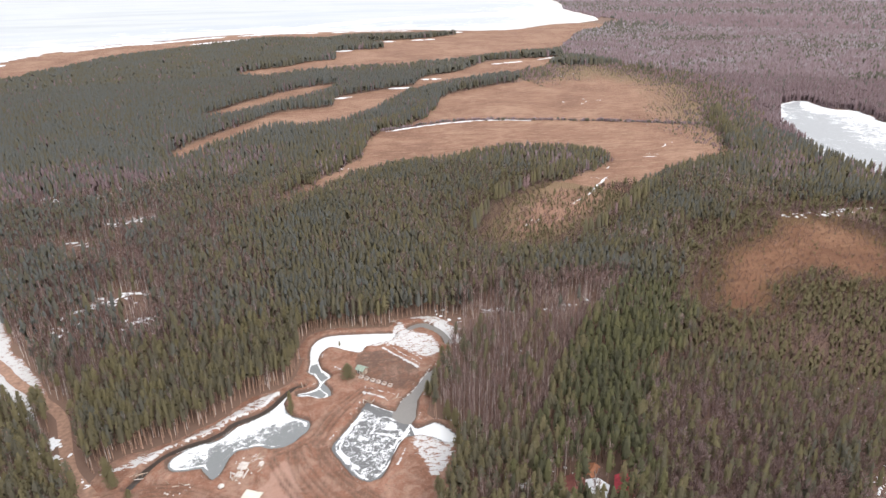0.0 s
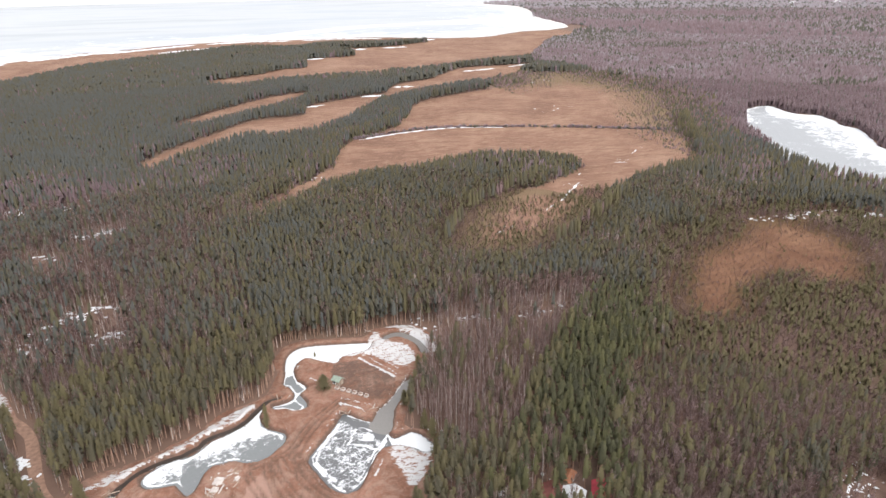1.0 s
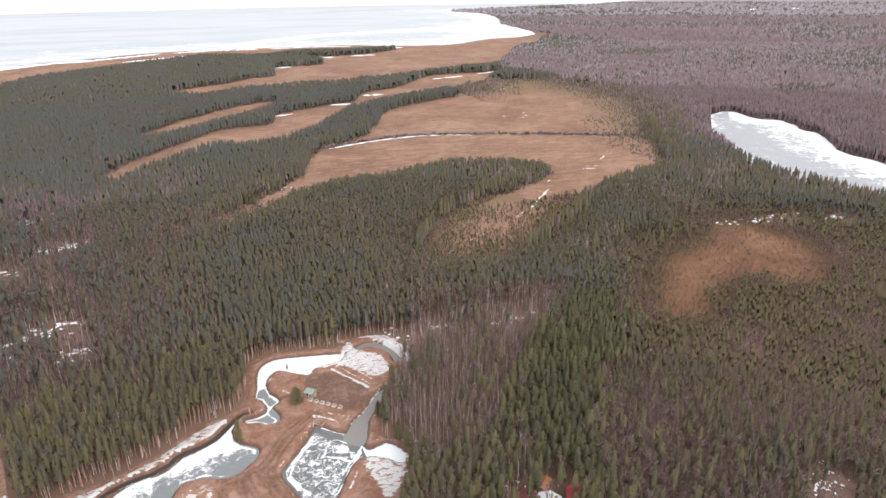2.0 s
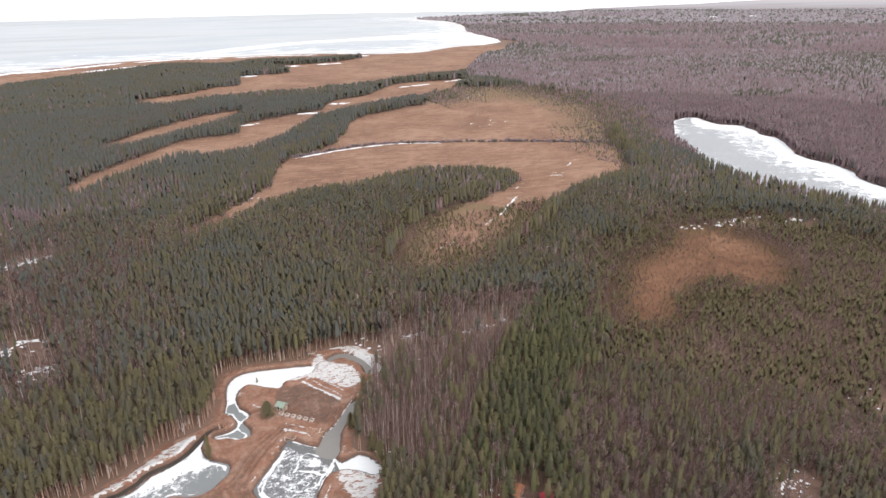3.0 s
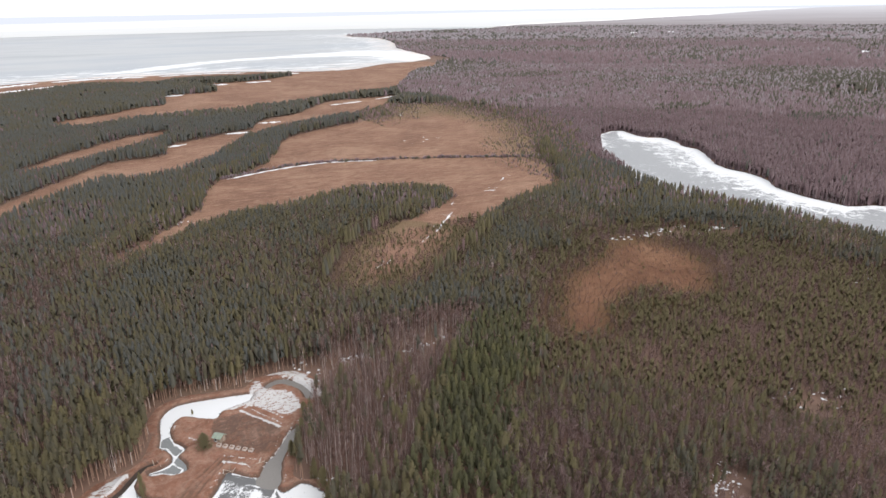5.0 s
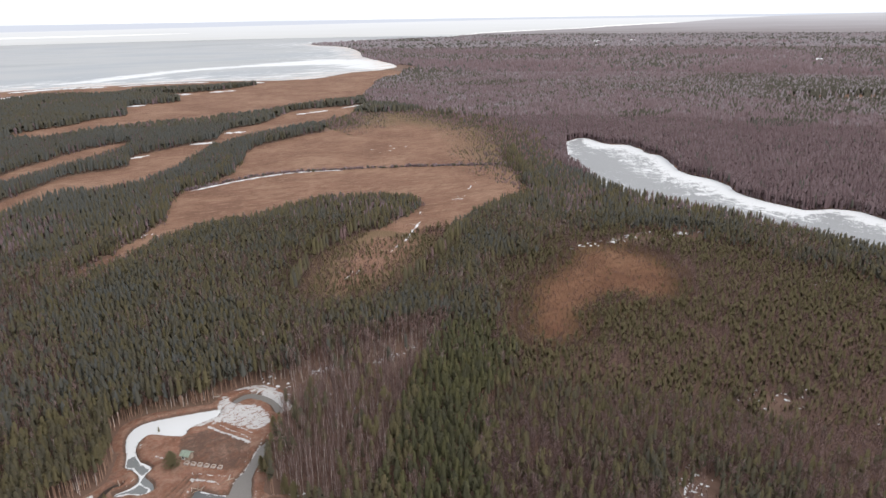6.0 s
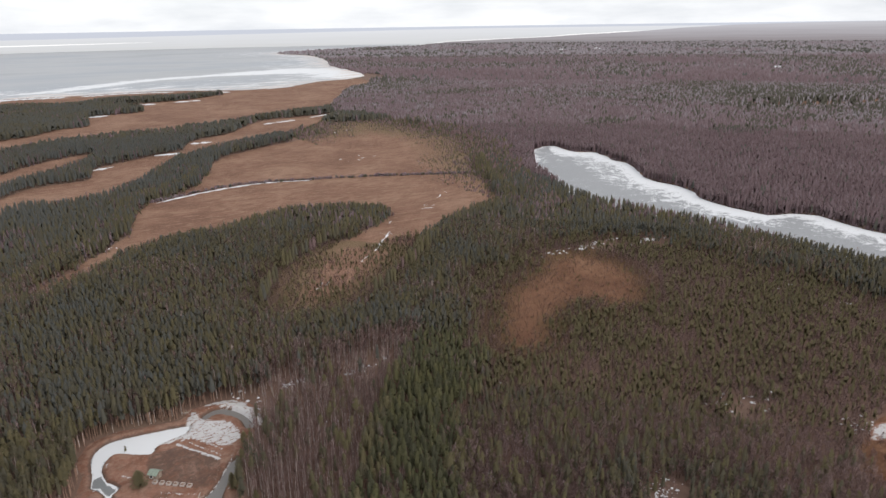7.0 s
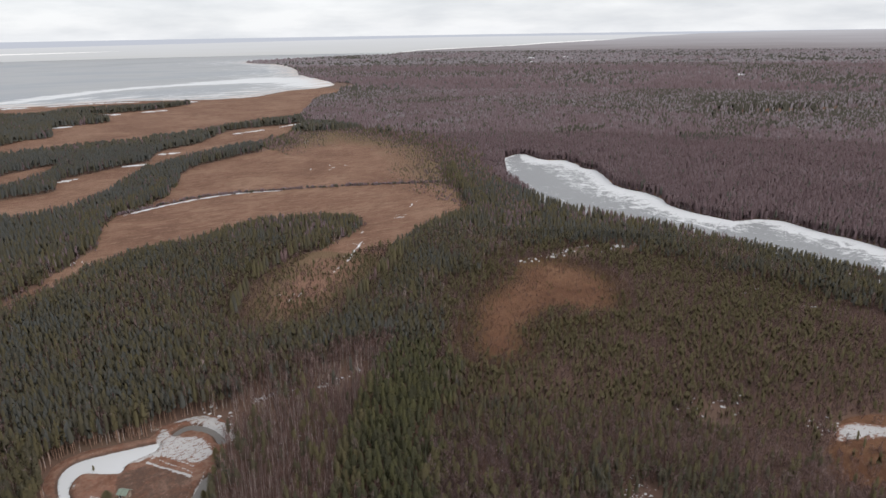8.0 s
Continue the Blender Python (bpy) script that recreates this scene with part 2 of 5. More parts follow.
def inside(pts, poly):
    x, y = pts[:, 0], pts[:, 1]
    res = np.zeros(len(pts), bool)
    lo, hi = poly.min(0), poly.max(0)
    near = (x > lo[0]) & (x < hi[0]) & (y > lo[1]) & (y < hi[1])
    xs, ys = x[near], y[near]
    r = np.zeros(len(xs), bool)
    a, b = poly, np.roll(poly, -1, 0)
    for (x0, y0), (x1, y1) in zip(a, b):
        if y0 != y1:
            r ^= ((y0 > ys) != (y1 > ys)) & (xs < (x1 - x0) * (ys - y0) / (y1 - y0) + x0)
    res[near] = r
    return res


def nearest(pts, line, closed=True):
    """Distance to an outline, and its nearest point."""
    best, foot = np.full(len(pts), 1e9), np.zeros((len(pts), 2))
    ends = np.roll(line, -1, 0) if closed else line[1:]
    for a, b in zip(line if closed else line[:-1], ends):
        d = b - a
        t = np.clip(((pts - a) @ d) / max(d @ d, 1e-9), 0, 1)
        f = a + t[:, None] * d
        q = np.hypot(*(pts - f).T)
        m = q < best
        best[m], foot[m] = q[m], f[m]
    return best, foot


def signed(pts, poly):
    d, _ = nearest(pts, poly)
    return np.where(inside(pts, poly), -d, d)


def fbm(pts, size, seed=0):
    return np.array([noise.fractal(Vector((x / size, y / size, seed * 3.7)), 1.0, 2.0, 4) for x, y in pts])


def mesh_of(name, verts, faces, mats, which=None, normals=None, **attrs):
    """A mesh from arrays: verts (n, 3), faces (m, 3 or 4), a material number for each face, numbers for each vertex."""
    me = bpy.data.meshes.new(name)
    verts, faces = np.asarray(verts, np.float32), np.asarray(faces, np.int32)
    k = faces.shape[1]
    me.vertices.add(len(verts)), me.loops.add(faces.size), me.polygons.add(len(faces))
    me.vertices.foreach_set("co", verts.ravel())
    me.loops.foreach_set("vertex_index", faces.ravel())
    me.polygons.foreach_set("loop_start", np.arange(0, faces.size, k, dtype=np.int32))
    if which is not None:
        me.polygons.foreach_set("material_index", np.asarray(which, np.int32))
    for m in mats:
        me.materials.append(m)
    for key, values in attrs.items():
        me.attributes.new(key, "FLOAT", "POINT").data.foreach_set("value", np.asarray(values, np.float32))
    if normals is not None:
        me.attributes.new("custom_normal", "FLOAT_VECTOR", "POINT").data.foreach_set("vector", np.asarray(normals, np.float32).ravel())
    me.update()
    return me


def sheet(name, poly, step, mat, height, rounded=False, **fields):
    """A sheet of squares inside an outline, its rim drawn onto it. height and fields: numbers, or functions of the points (n, 2)."""
    lo, hi = poly.min(0) - step, poly.max(0) + step
    xs, ys = np.arange(lo[0], hi[0], step), np.arange(lo[1], hi[1], step)
    gx, gy = np.meshgrid(xs, ys)
    pts = np.stack([gx.ravel(), gy.ravel()], 1)
    ins = inside(pts, poly)
    nx = len(xs)
    i = (np.arange(len(ys) - 1)[:, None] * nx + np.arange(nx - 1)).ravel()
    quads = np.stack([i, i + 1, i + nx + 1, i + nx], 1)
    quads = quads[ins[quads].any(1)]
    used, back = np.unique(quads, return_inverse=True)
    pts, ins, quads = pts[used], ins[used], back.reshape(-1, 4)
    out = ~ins
    if out.any():
        _, foot = nearest(pts[out], poly)
        pts[out] = foot
    q = pts[quads]
    e, f = q[:, 2] - q[:, 0], q[:, 3] - q[:, 1]
    quads = quads[e[:, 0] * f[:, 1] - e[:, 1] * f[:, 0] > 1e-3 * step * step]
    z = height(pts) if callable(height) else np.full(len(pts), height)
    me = mesh_of(name, np.column_stack([pts, z]), quads, [mat], **{k: (f(pts) if callable(f) else np.full(len(pts), f)) for k, f in fields.items()})
    if rounded:
        me.polygons.foreach_set("use_smooth", [True] * len(me.polygons))
    return new(name, me)


def part(name, bm, mat, parent=None, label=""):
    me = bpy.data.meshes.new(name)
    bmesh.ops.recalc_face_normals(bm, faces=bm.faces)
    bm.to_mesh(me)
    bm.free()
    me.materials.append(mat)
    ob = new(name, me)
    if parent:
        ob.parent = parent
    return tagged(ob, label)


def box(bm, size, at=(0, 0, 0), turn=0.0, bevel=0.0):
    m = pose(*at, 0, 0, turn) @ Matrix.Diagonal((*size, 1))
    got = bmesh.ops.create_cube(bm, size=1, matrix=m)
    if bevel:
        edges = {e for v in got["verts"] for e in v.link_edges}
        bmesh.ops.bevel(bm, geom=list(edges), offset=bevel, segments=1, affect="EDGES")
    return bm


# ---- the plan, in metres ----
MARSH_A = smooth([(13, 406), (56, 456), (82, 505), (101, 560), (134, 586), (170, 633), (205, 713), (244, 746), (303, 776), (373, 813), (419, 882), (474, 872), (482, 770),
                  (473, 657), (407, 545), (365, 471), (341, 422), (319, 394), (280, 383), (236, 361), (201, 341), (176, 319), (151, 301), (127, 296), (117, 310), (138, 344), (162, 367),
                  (191, 386), (219, 401), (242, 422), (228, 444), (194, 462), (156, 459), (130, 446), (109, 447), (92, 443), (66, 427), (41, 404), (24, 388), (8, 380)], 6, 5)
MARSH_B1 = smooth([(-61, 540), (-47, 512), (-26, 545), (8, 590), (24, 606), (40, 592), (74, 600), (114, 637), (143, 688), (164, 722), (201, 796), (182, 797), (131, 772), (96, 746), (82, 697), (52, 692), (27, 682), (5, 648), (-29, 597)], 8, 3)
MARSH_B2 = smooth([(-46, 673), (-14, 669), (35, 715), (79, 760), (98, 787), (108, 842), (64, 826), (15, 771), (-17, 728)], 8, 3)
MARSH_B3 = smooth([(-12, 955), (22, 905), (64, 926), (125, 950), (187, 950), (264, 966), (357, 1004), (445, 1045), (500, 1060), (657, 1303), (769, 1411), (850, 1600),
                   (696, 1580), (580, 1505), (511, 1520), (442, 1590), (333, 1615), (219, 1600), (119, 1565), (-60, 1480), (-140, 1250)], 15, 8)
MARSH_B4 = smooth([(359, 988), (442, 995), (503, 1003), (466, 967), (358, 845), (284, 806), (235, 780), (204, 759), (177, 739), (218, 854), (279, 897)], 8, 3)
MARSH_B5 = smooth([(-500, 950), (-424, 1105), (-378, 1316), (-317, 1425), (-236, 1521), (-136, 1590), (-23, 1669), (101, 1674), (300, 1650), (300, 1540), (190, 1470), (60, 1455), (-21, 1385), (-113, 1300), (-190, 1215), (-244, 1090), (-288, 990), (-345, 860)], 15, 8)
WOOD_C = smooth([(-140, 860), (8, 1000), (62, 1033), (105, 1086), (143, 1100), (158, 1205), (207, 1220), (241, 1226), (245, 1284), (202, 1393), (280, 1365), (376, 1388), (442, 1442), (347, 1428),
                 (223, 1451), (159, 1400), (60, 1455), (-21, 1385), (-113, 1300), (-190, 1215), (-190, 950)], 15, 6)
MARSH_R = smooth([(269, 273), (285, 273), (289, 258), (286, 238), (272, 220), (255, 206), (247, 211), (243, 221), (231, 225), (216, 221), (201, 213), (184, 200), (177, 202), (183, 216), (196, 233), (219, 250), (245, 262)], 4, 4)
LOBE = smooth([(117, 310), (138, 344), (162, 367), (182, 377), (206, 352), (201, 341), (176, 319), (151, 301), (127, 296)], 5)
BOG = smooth([(94, 112), (108, 143), (128, 168), (150, 190), (172, 212), (185, 240), (215, 280), (262, 300), (310, 296), (335, 262), (345, 200), (350, 120), (330, 40), (200, 0), (110, 40)], 8, 6)
LAKE = smooth([(479, 534), (510, 560), (536, 556), (525, 520), (541, 500), (523, 462), (518, 434), (484, 390), (479, 359), (474, 335), (457, 312), (452, 286), (454, 255), (470, 248), (479, 232),
               (472, 211), (469, 184), (464, 160), (448, 104), (430, 52), (388, 20), (366, 45), (384, 80), (396, 126), (397, 182), (396, 229), (394, 271), (390, 304), (386, 333), (383, 353), (390, 388), (409, 427), (438, 482)], 6, 4)
COAST = [(-3500, 1800), (-1400, 700), (-700, 760), (-480, 960), (-424, 1105), (-378, 1290), (-317, 1400), (-236, 1490), (-136, 1560), (-23, 1630), (101, 1640), (188, 1625), (285, 1630), (400, 1590), (515, 1502),
         (648, 1540), (753, 1611), (817, 1616), (917, 1704), (995, 1963), (1031, 2133), (1228, 2614), (1346, 3009), (1385, 3468), (2023, 3684), (2427, 3699), (2660, 4055)]
SEA = np.vstack([smooth(COAST, 40, 14, closed=False), [(4845 * math.sin(radians(a)), 4845 * math.cos(radians(a))) for a in range(32, -63, -4)]])
CLEARING = smooth([(-52, 168), (-47, 175), (-39.7, 178), (-31.4, 180), (-24.6, 184), (-17.3, 189), (-8.6, 196), (-3.3, 198), (1.3, 200), (6, 205), (8, 213), (9, 224), (14, 232), (22, 234), (42, 229),
                   (46, 234), (59, 233), (66, 228), (67, 213), (61, 206), (57, 194), (49, 182), (43, 171), (50, 164), (49, 155), (44, 144), (34, 130), (22, 112), (-48, 112), (-52, 150)], 3, 1.5)
POND_1 = smooth([(-32.7, 170.0), (-32.3, 172.3), (-29.4, 174.8), (-25.7, 176.8), (-21.0, 177.2), (-17.0, 179.5), (-13.7, 182.8), (-10.4, 183.8), (-6.1, 186.1), (-3.8, 186.9), (-2.7, 189.3), (-0.6, 190.9), (1.0, 193.7), (2.0, 194.0),
                 (0.9, 190.5), (1.3, 186.2), (2.8, 183.0), (4.7, 181.5), (7.1, 179.3), (7.6, 177.7), (6.6, 174.5), (3.8, 171.7), (1.2, 169.3), (-1.3, 168.4), (-4.5, 168.9), (-8.3, 170.9), (-11.5, 170.5),
                 (-13.9, 170.5), (-16.2, 168.1), (-17.7, 164.1), (-19.2, 161.5), (-20.3, 160.2), (-21.4, 161.4), (-22.6, 164.4), (-23.7, 166.0), (-27.4, 166.2), (-31.2, 167.1)], 1, 0.3)
POND_2 = smooth([(26.1, 183.3), (28.9, 180.5), (31.3, 177.5), (34.2, 175.7), (35.9, 173.9), (37.5, 170.8), (37.2, 168.1), (38.3, 165.8), (41.2, 166.7), (43.7, 167.1), (46.1, 165.1), (47.7, 161.5), (48.7, 157.9), (46.1, 156.2),
                 (43.9, 157.4), (42.0, 159.7), (39.1, 161.9), (36.2, 162.5), (33.7, 162.2), (32.1, 161.1), (29.7, 157.8), (27.1, 153.5), (24.6, 149.2), (22.7, 147.4), (20.3, 147.0), (18.2, 148.1), (16.3, 150.6),
                 (14.7, 154.9), (13.6, 158.5), (12.5, 161.9), (12.3, 164.3), (14.0, 167.2), (17.1, 171.0), (20.3, 174.9), (22.5, 178.1), (24.6, 181.5)], 1, 0.3)
CANAL = smooth([(11.2, 212.4), (12.7, 223.2), (18.3, 229.4), (27.7, 228.6), (42.1, 225), (43.9, 223), (40.9, 219.5), (32.2, 217.9), (29.5, 214.6), (25.8, 216.6), (20.2, 220.8), (16.4, 219.5), (14.4, 214.9), (14.2, 211.0), (14.7, 207.0),
                (16.0, 204.8), (17.1, 201.8), (15.8, 200.4), (14.4, 198.7), (14.9, 196.5), (15.8, 193.4), (15.6, 190.8), (13.5, 189.8), (11.2, 189.9), (9.3, 191.8), (5.7, 192.6), (5.0, 194.5), (7.7, 194.9), (10.1, 195.4),
                (12.2, 197.0), (12.7, 200.3), (11.6, 203.9), (10.0, 206.6)], 1, 0.25)
ICE_LINES = [smooth(q, 1, 0.35, closed=False) for q in ([(14.6, 216.0), (14.1, 208.4), (15.4, 204.6), (16.7, 201.9), (13.9, 199.2), (12.2, 195.9), (9.5, 194.7), (5.1, 194.4)], [(11.5, 213.8), (10.2, 206.6), (11.9, 204.9), (13.1, 199.8)],
                                                        [(12.6, 195.8), (14.4, 191.2), (12.3, 189.8), (9.3, 192.4), (5.8, 193.5)], [(26.9, 182.0), (34.1, 175.2)], [(24.3, 167.3), (28.9, 174.3), (32.7, 171.6), (36.6, 168.7)],
                                                        [(24.2, 167.7), (28.4, 165.8), (31.8, 162.8), (34.3, 164.8), (36.5, 168.1)], [(35.5, 165.5), (30.4, 158.7), (26.6, 152.5), (22.6, 148.6)], [(14.9, 166.9), (13.3, 163.4), (15.6, 157.5), (17.2, 151.8), (20, 148.4)],
                                                        [(16, 166.6), (14.4, 162.8), (16.8, 156.7), (18.2, 152.9)], [(15.2, 167.4), (24.2, 178.8)], [(29.2, 168.4), (30.6, 170.4), (32.6, 168.6), (31.4, 167.2), (29.6, 168.2)])]
CANAL_2 = smooth([(49.6, 227.3), (55, 229.3), (59.5, 226), (62.5, 219), (62.8, 211), (60.3, 210.5), (60, 218), (57.2, 223.5), (54, 226), (50, 225)], 1, 0.3)
CANAL_3 = smooth([(52.6, 195.8), (47.6, 187.8), (42, 180.4), (37.8, 169.3), (33, 173.2), (36.8, 180.8), (41.4, 184.8), (45.8, 190.4), (50, 195)], 1, 0.3)
TRACK = smooth([(-110, 263), (-94, 243.3), (-85.2, 229.3), (-77.9, 220.1), (-71.9, 211.6), (-65.6, 201.9), (-60.8, 183.6), (-57.3, 172.6), (-50.4, 161), (-42, 146)], 3, closed=False)
TRACK_SNOW = smooth([(-124, 301), (-104.3, 282), (-91.9, 252.8), (-83, 238.5), (-74.5, 221.4), (-72.2, 212.3), (-74.1, 202.2), (-82.8, 210.4), (-90.2, 217.6), (-101, 226), (-125, 250)], 3, 2.5)
GREEN_BAND = smooth([(146, 229), (124, 210), (105, 193), (88, 168), (72, 146), (60, 120), (90, 115), (108, 143), (128, 168), (150, 190), (178, 214)], 6, 4)
BARE_BAND = smooth([(52, 184), (62, 228), (90, 240), (118, 240), (150, 236), (140, 222), (118, 206), (100, 190), (84, 168), (68, 146), (54, 150), (44, 172)], 6, 3)
PURPLE = smooth([(412, 300), (396, 352), (400, 440), (440, 540), (430, 620), (500, 740), (500, 900), (480, 1000), (520, 1090), (590, 1200), (650, 1310), (740, 1420), (830, 1640), (900, 1720), (950, 1960), (980, 2150), (1180, 2620), (1290, 3010), (1340, 3480), (1900, 3720), (2400, 3730), (2600, 4120), (3400, 3900), (4000, 3000), (4600, 500), (900, -300), (520, 40), (425, 110)], 20, 10)
CONIFER_STANDS = [(735, 1290, 60, 90), (800, 1090, 90, 60), (1560, 1720, 220, 90), (1240, 900, 120, 70), (760, 480, 45, 30), (870, 500, 50, 30), (690, 620, 40, 22), (1010, 730, 90, 45)]
FAR_GLADES = [smooth(q, 12, 8) for q in ([(1010, 640), (1090, 650), (1190, 590), (1300, 540), (1340, 480), (1250, 470), (1150, 500), (1060, 540), (1000, 590)], [(700, 530), (730, 540), (760, 520), (735, 500)])]
# white sheets: a far snow field, and added stand-ins for a village's white roofs
FAR_WHITES = [smooth(q, 12, 6) for q in ([(1850, 1085), (1985, 1162), (1998, 1148), (1862, 1068)], [(2360, 2455), (2540, 2640), (2565, 2620), (2385, 2435)], [(2590, 2440), (2760, 2610), (2780, 2592), (2610, 2425)], [(2090, 2160), (2240, 2315), (2252, 2305), (2102, 2150)])]
FIELD_R = smooth([(229, 83), (215, 80), (203, 70), (212, 58), (240, 42), (262, 66), (247, 85), (237, 85)], 3, 2)

# ---- ground, marsh, water ----
def moss_cover(p):
    """Moss grows on the wet rim of the marsh towards the lake."""
    rim = -signed(p, MARSH_A)
    east = ease((p[:, 0] - 300) / 110)
    return east * (1.05 - rim / 75) + 0.35 * ease((p[:, 1] - 720) / 90) * ease((p[:, 0] - 380) / 60)


def ease(t):
    t = np.clip(t, 0, 1)
    return t * t * (3 - 2 * t)


for poly, step in ((MARSH_A, 8), (MARSH_B1, 8), (MARSH_B2, 8), (MARSH_B3, 20), (MARSH_B4, 8), (MARSH_B5, 20)):
    tagged(sheet("marsh", poly, step, MARSH, lambda p: 0.08 + 0.03 * np.sin(p[:, 0] * 0.13) * np.sin(p[:, 1] * 0.11), moss=moss_cover if poly is MARSH_A else 0.0), "marsh of dry reddish-brown reeds", kind="structure")

HEATH_RIM = smooth([(262, 292), (300, 285), (305, 250), (296, 225), (275, 205), (250, 192), (215, 198), (185, 186), (163, 193), (172, 222), (200, 252), (230, 277)], 6, 4)
LOBE_RIM = smooth([(108, 312), (128, 350), (156, 374), (184, 384), (214, 352), (206, 336), (180, 312), (153, 292), (122, 287)], 6, 3)
for core, rim, mat, wet in ((MARSH_R, HEATH_RIM, HEATH, 0.6), (LOBE, LOBE_RIM, MARSH, 0.95)):
    tagged(sheet("marsh", rim, 4, mat, 0.14, moss=lambda p, c=core, w=wet: w + signed(p, c) / 16), "marsh of dry reddish-brown reeds under low bushes", kind="structure")


def shore_snow(p):
    d, _ = nearest(p, smooth([(144, 1750), (265, 1860), (410, 1975), (570, 2020), (735, 2030), (850, 2030), (940, 1880), (900, 1720)], 60, closed=False), False)
    coast, _ = nearest(p, SEA[:-24], False)
    wide = 55 + 190 * np.clip((p[:, 0] - 600) / 300, 0, 1)
    return np.maximum(1.15 - d / wide, 0.55 - coast / 800)


def shore_reed(p):
    coast, _ = nearest(p, SEA[:-24], False)
    return 0.62 - coast / 260


tagged(sheet("water", SEA, 45, SEA_ICE, 0.45, snow=shore_snow, reed=shore_reed), "wide bay of grey sea ice with white bands", kind="structure")


def lake_snow(p):
    d, foot = nearest(p, LAKE)
    far = np.clip((foot[:, 0] - p[:, 0]) / np.maximum(d, 1e-3), 0, 1)
    return 0.14 + 0.7 * np.exp(-d / 5) + 1.1 * far * np.exp(-d / 22) + 0.2 * fbm(p, 60, 4)


tagged(sheet("lake", LAKE, 5, LAKE_ICE, 0.5, snow=lake_snow), "frozen lake of grey ice with a white snowy rim", kind="structure")

# the distance past the ground's rim, self-lit, with haze painted into its colours
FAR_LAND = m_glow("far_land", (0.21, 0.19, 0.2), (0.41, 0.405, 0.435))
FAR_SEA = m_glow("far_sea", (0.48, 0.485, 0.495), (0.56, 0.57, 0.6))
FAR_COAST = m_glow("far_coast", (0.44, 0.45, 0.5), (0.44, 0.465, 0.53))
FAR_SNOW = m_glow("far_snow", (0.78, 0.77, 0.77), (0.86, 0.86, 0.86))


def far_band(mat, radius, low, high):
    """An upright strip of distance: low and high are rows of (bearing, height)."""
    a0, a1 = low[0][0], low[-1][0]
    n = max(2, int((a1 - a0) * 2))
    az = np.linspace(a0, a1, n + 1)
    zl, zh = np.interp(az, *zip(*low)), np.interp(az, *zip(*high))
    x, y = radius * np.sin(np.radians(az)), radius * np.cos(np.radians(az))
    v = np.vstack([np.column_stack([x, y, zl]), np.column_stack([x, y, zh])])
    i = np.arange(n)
    tagged(new("backdrop", mesh_of("backdrop", v, np.column_stack([i, i + 1, i + n + 2, i + n + 1]), [mat])), "self-lit far shore and open water with painted haze at the horizon", kind="structure")


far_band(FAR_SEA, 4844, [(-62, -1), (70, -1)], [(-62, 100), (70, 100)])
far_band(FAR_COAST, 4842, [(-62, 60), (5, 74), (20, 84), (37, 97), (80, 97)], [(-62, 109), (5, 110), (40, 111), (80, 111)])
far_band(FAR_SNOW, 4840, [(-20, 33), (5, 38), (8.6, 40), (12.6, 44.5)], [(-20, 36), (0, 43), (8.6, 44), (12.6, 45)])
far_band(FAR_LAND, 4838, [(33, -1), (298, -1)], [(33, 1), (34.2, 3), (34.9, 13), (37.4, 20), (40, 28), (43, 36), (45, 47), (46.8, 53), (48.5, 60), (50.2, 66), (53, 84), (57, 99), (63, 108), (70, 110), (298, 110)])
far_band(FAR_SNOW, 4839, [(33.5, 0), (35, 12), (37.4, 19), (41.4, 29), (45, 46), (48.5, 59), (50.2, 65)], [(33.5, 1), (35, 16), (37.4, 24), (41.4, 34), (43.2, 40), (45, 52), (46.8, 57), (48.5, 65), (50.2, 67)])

# ---- the clearing with its dug ponds ----
PAD = smooth([(-12, 147), (-5.4, 155), (-1.3, 161), (0.9, 155.2), (2.2, 145.3), (2, 130), (-10, 130)], 2, 0.8)
PLOT = smooth([(29, 213.5), (38, 211), (46.5, 196.5), (41.4, 186), (34.5, 188.5), (27.5, 197), (26, 204.5)], 2, 1.0)
SNOW_FIELDS = [(smooth([(31.2, 219.4), (42.2, 222.5), (46.7, 230), (49.8, 223.4), (55.8, 216.5), (56.6, 208.6), (52.6, 203.5), (47.6, 208.1), (42.2, 214.8), (33.1, 216.5)], 2, 1), 0.78),
               (smooth([(36.5, 161.4), (41.8, 164.5), (47.8, 160.9), (45.9, 153.8), (41.5, 146.3), (36.6, 144), (36.4, 150.6), (35.8, 156.5)], 2, 1), 0.72),
               (smooth([(53, 234), (62, 231), (66.5, 217), (66.4, 210.4), (62.5, 209.8), (62, 219.1), (58.4, 229.3)], 2, 0.8), 0.95),
               (smooth([(-49, 170.6), (-39.5, 175.2), (-31.3, 177.6), (-24.5, 181.2), (-17.3, 186.4), (-10.5, 191.3), (-3.3, 195.8), (0.6, 196), (-3.4, 190.8), (-10.6, 186.4), (-17.2, 182.6), (-24.3, 178.6), (-31.2, 175.6), (-39, 172)], 2, 0.6), 0.7)]
SNOW_ROWS = [smooth(q, 1, 0.25, closed=False) for q in ([(37.6, 213.7), (46.5, 197.3)], [(41, 213), (47.5, 198.9)], [(43.5, 213), (48.8, 202.5)], [(25.7, 188.1), (31.6, 182.6)], [(26.8, 190.5), (35.2, 183.8)],
                                                       [(28.7, 150.5), (32.4, 156.2)], [(18.8, 206.5), (21, 203.5)], [(49.8, 195.5), (41.5, 185.2), (36, 180.2)], [(48, 222.4), (52.5, 219.8), (57.5, 211)])]
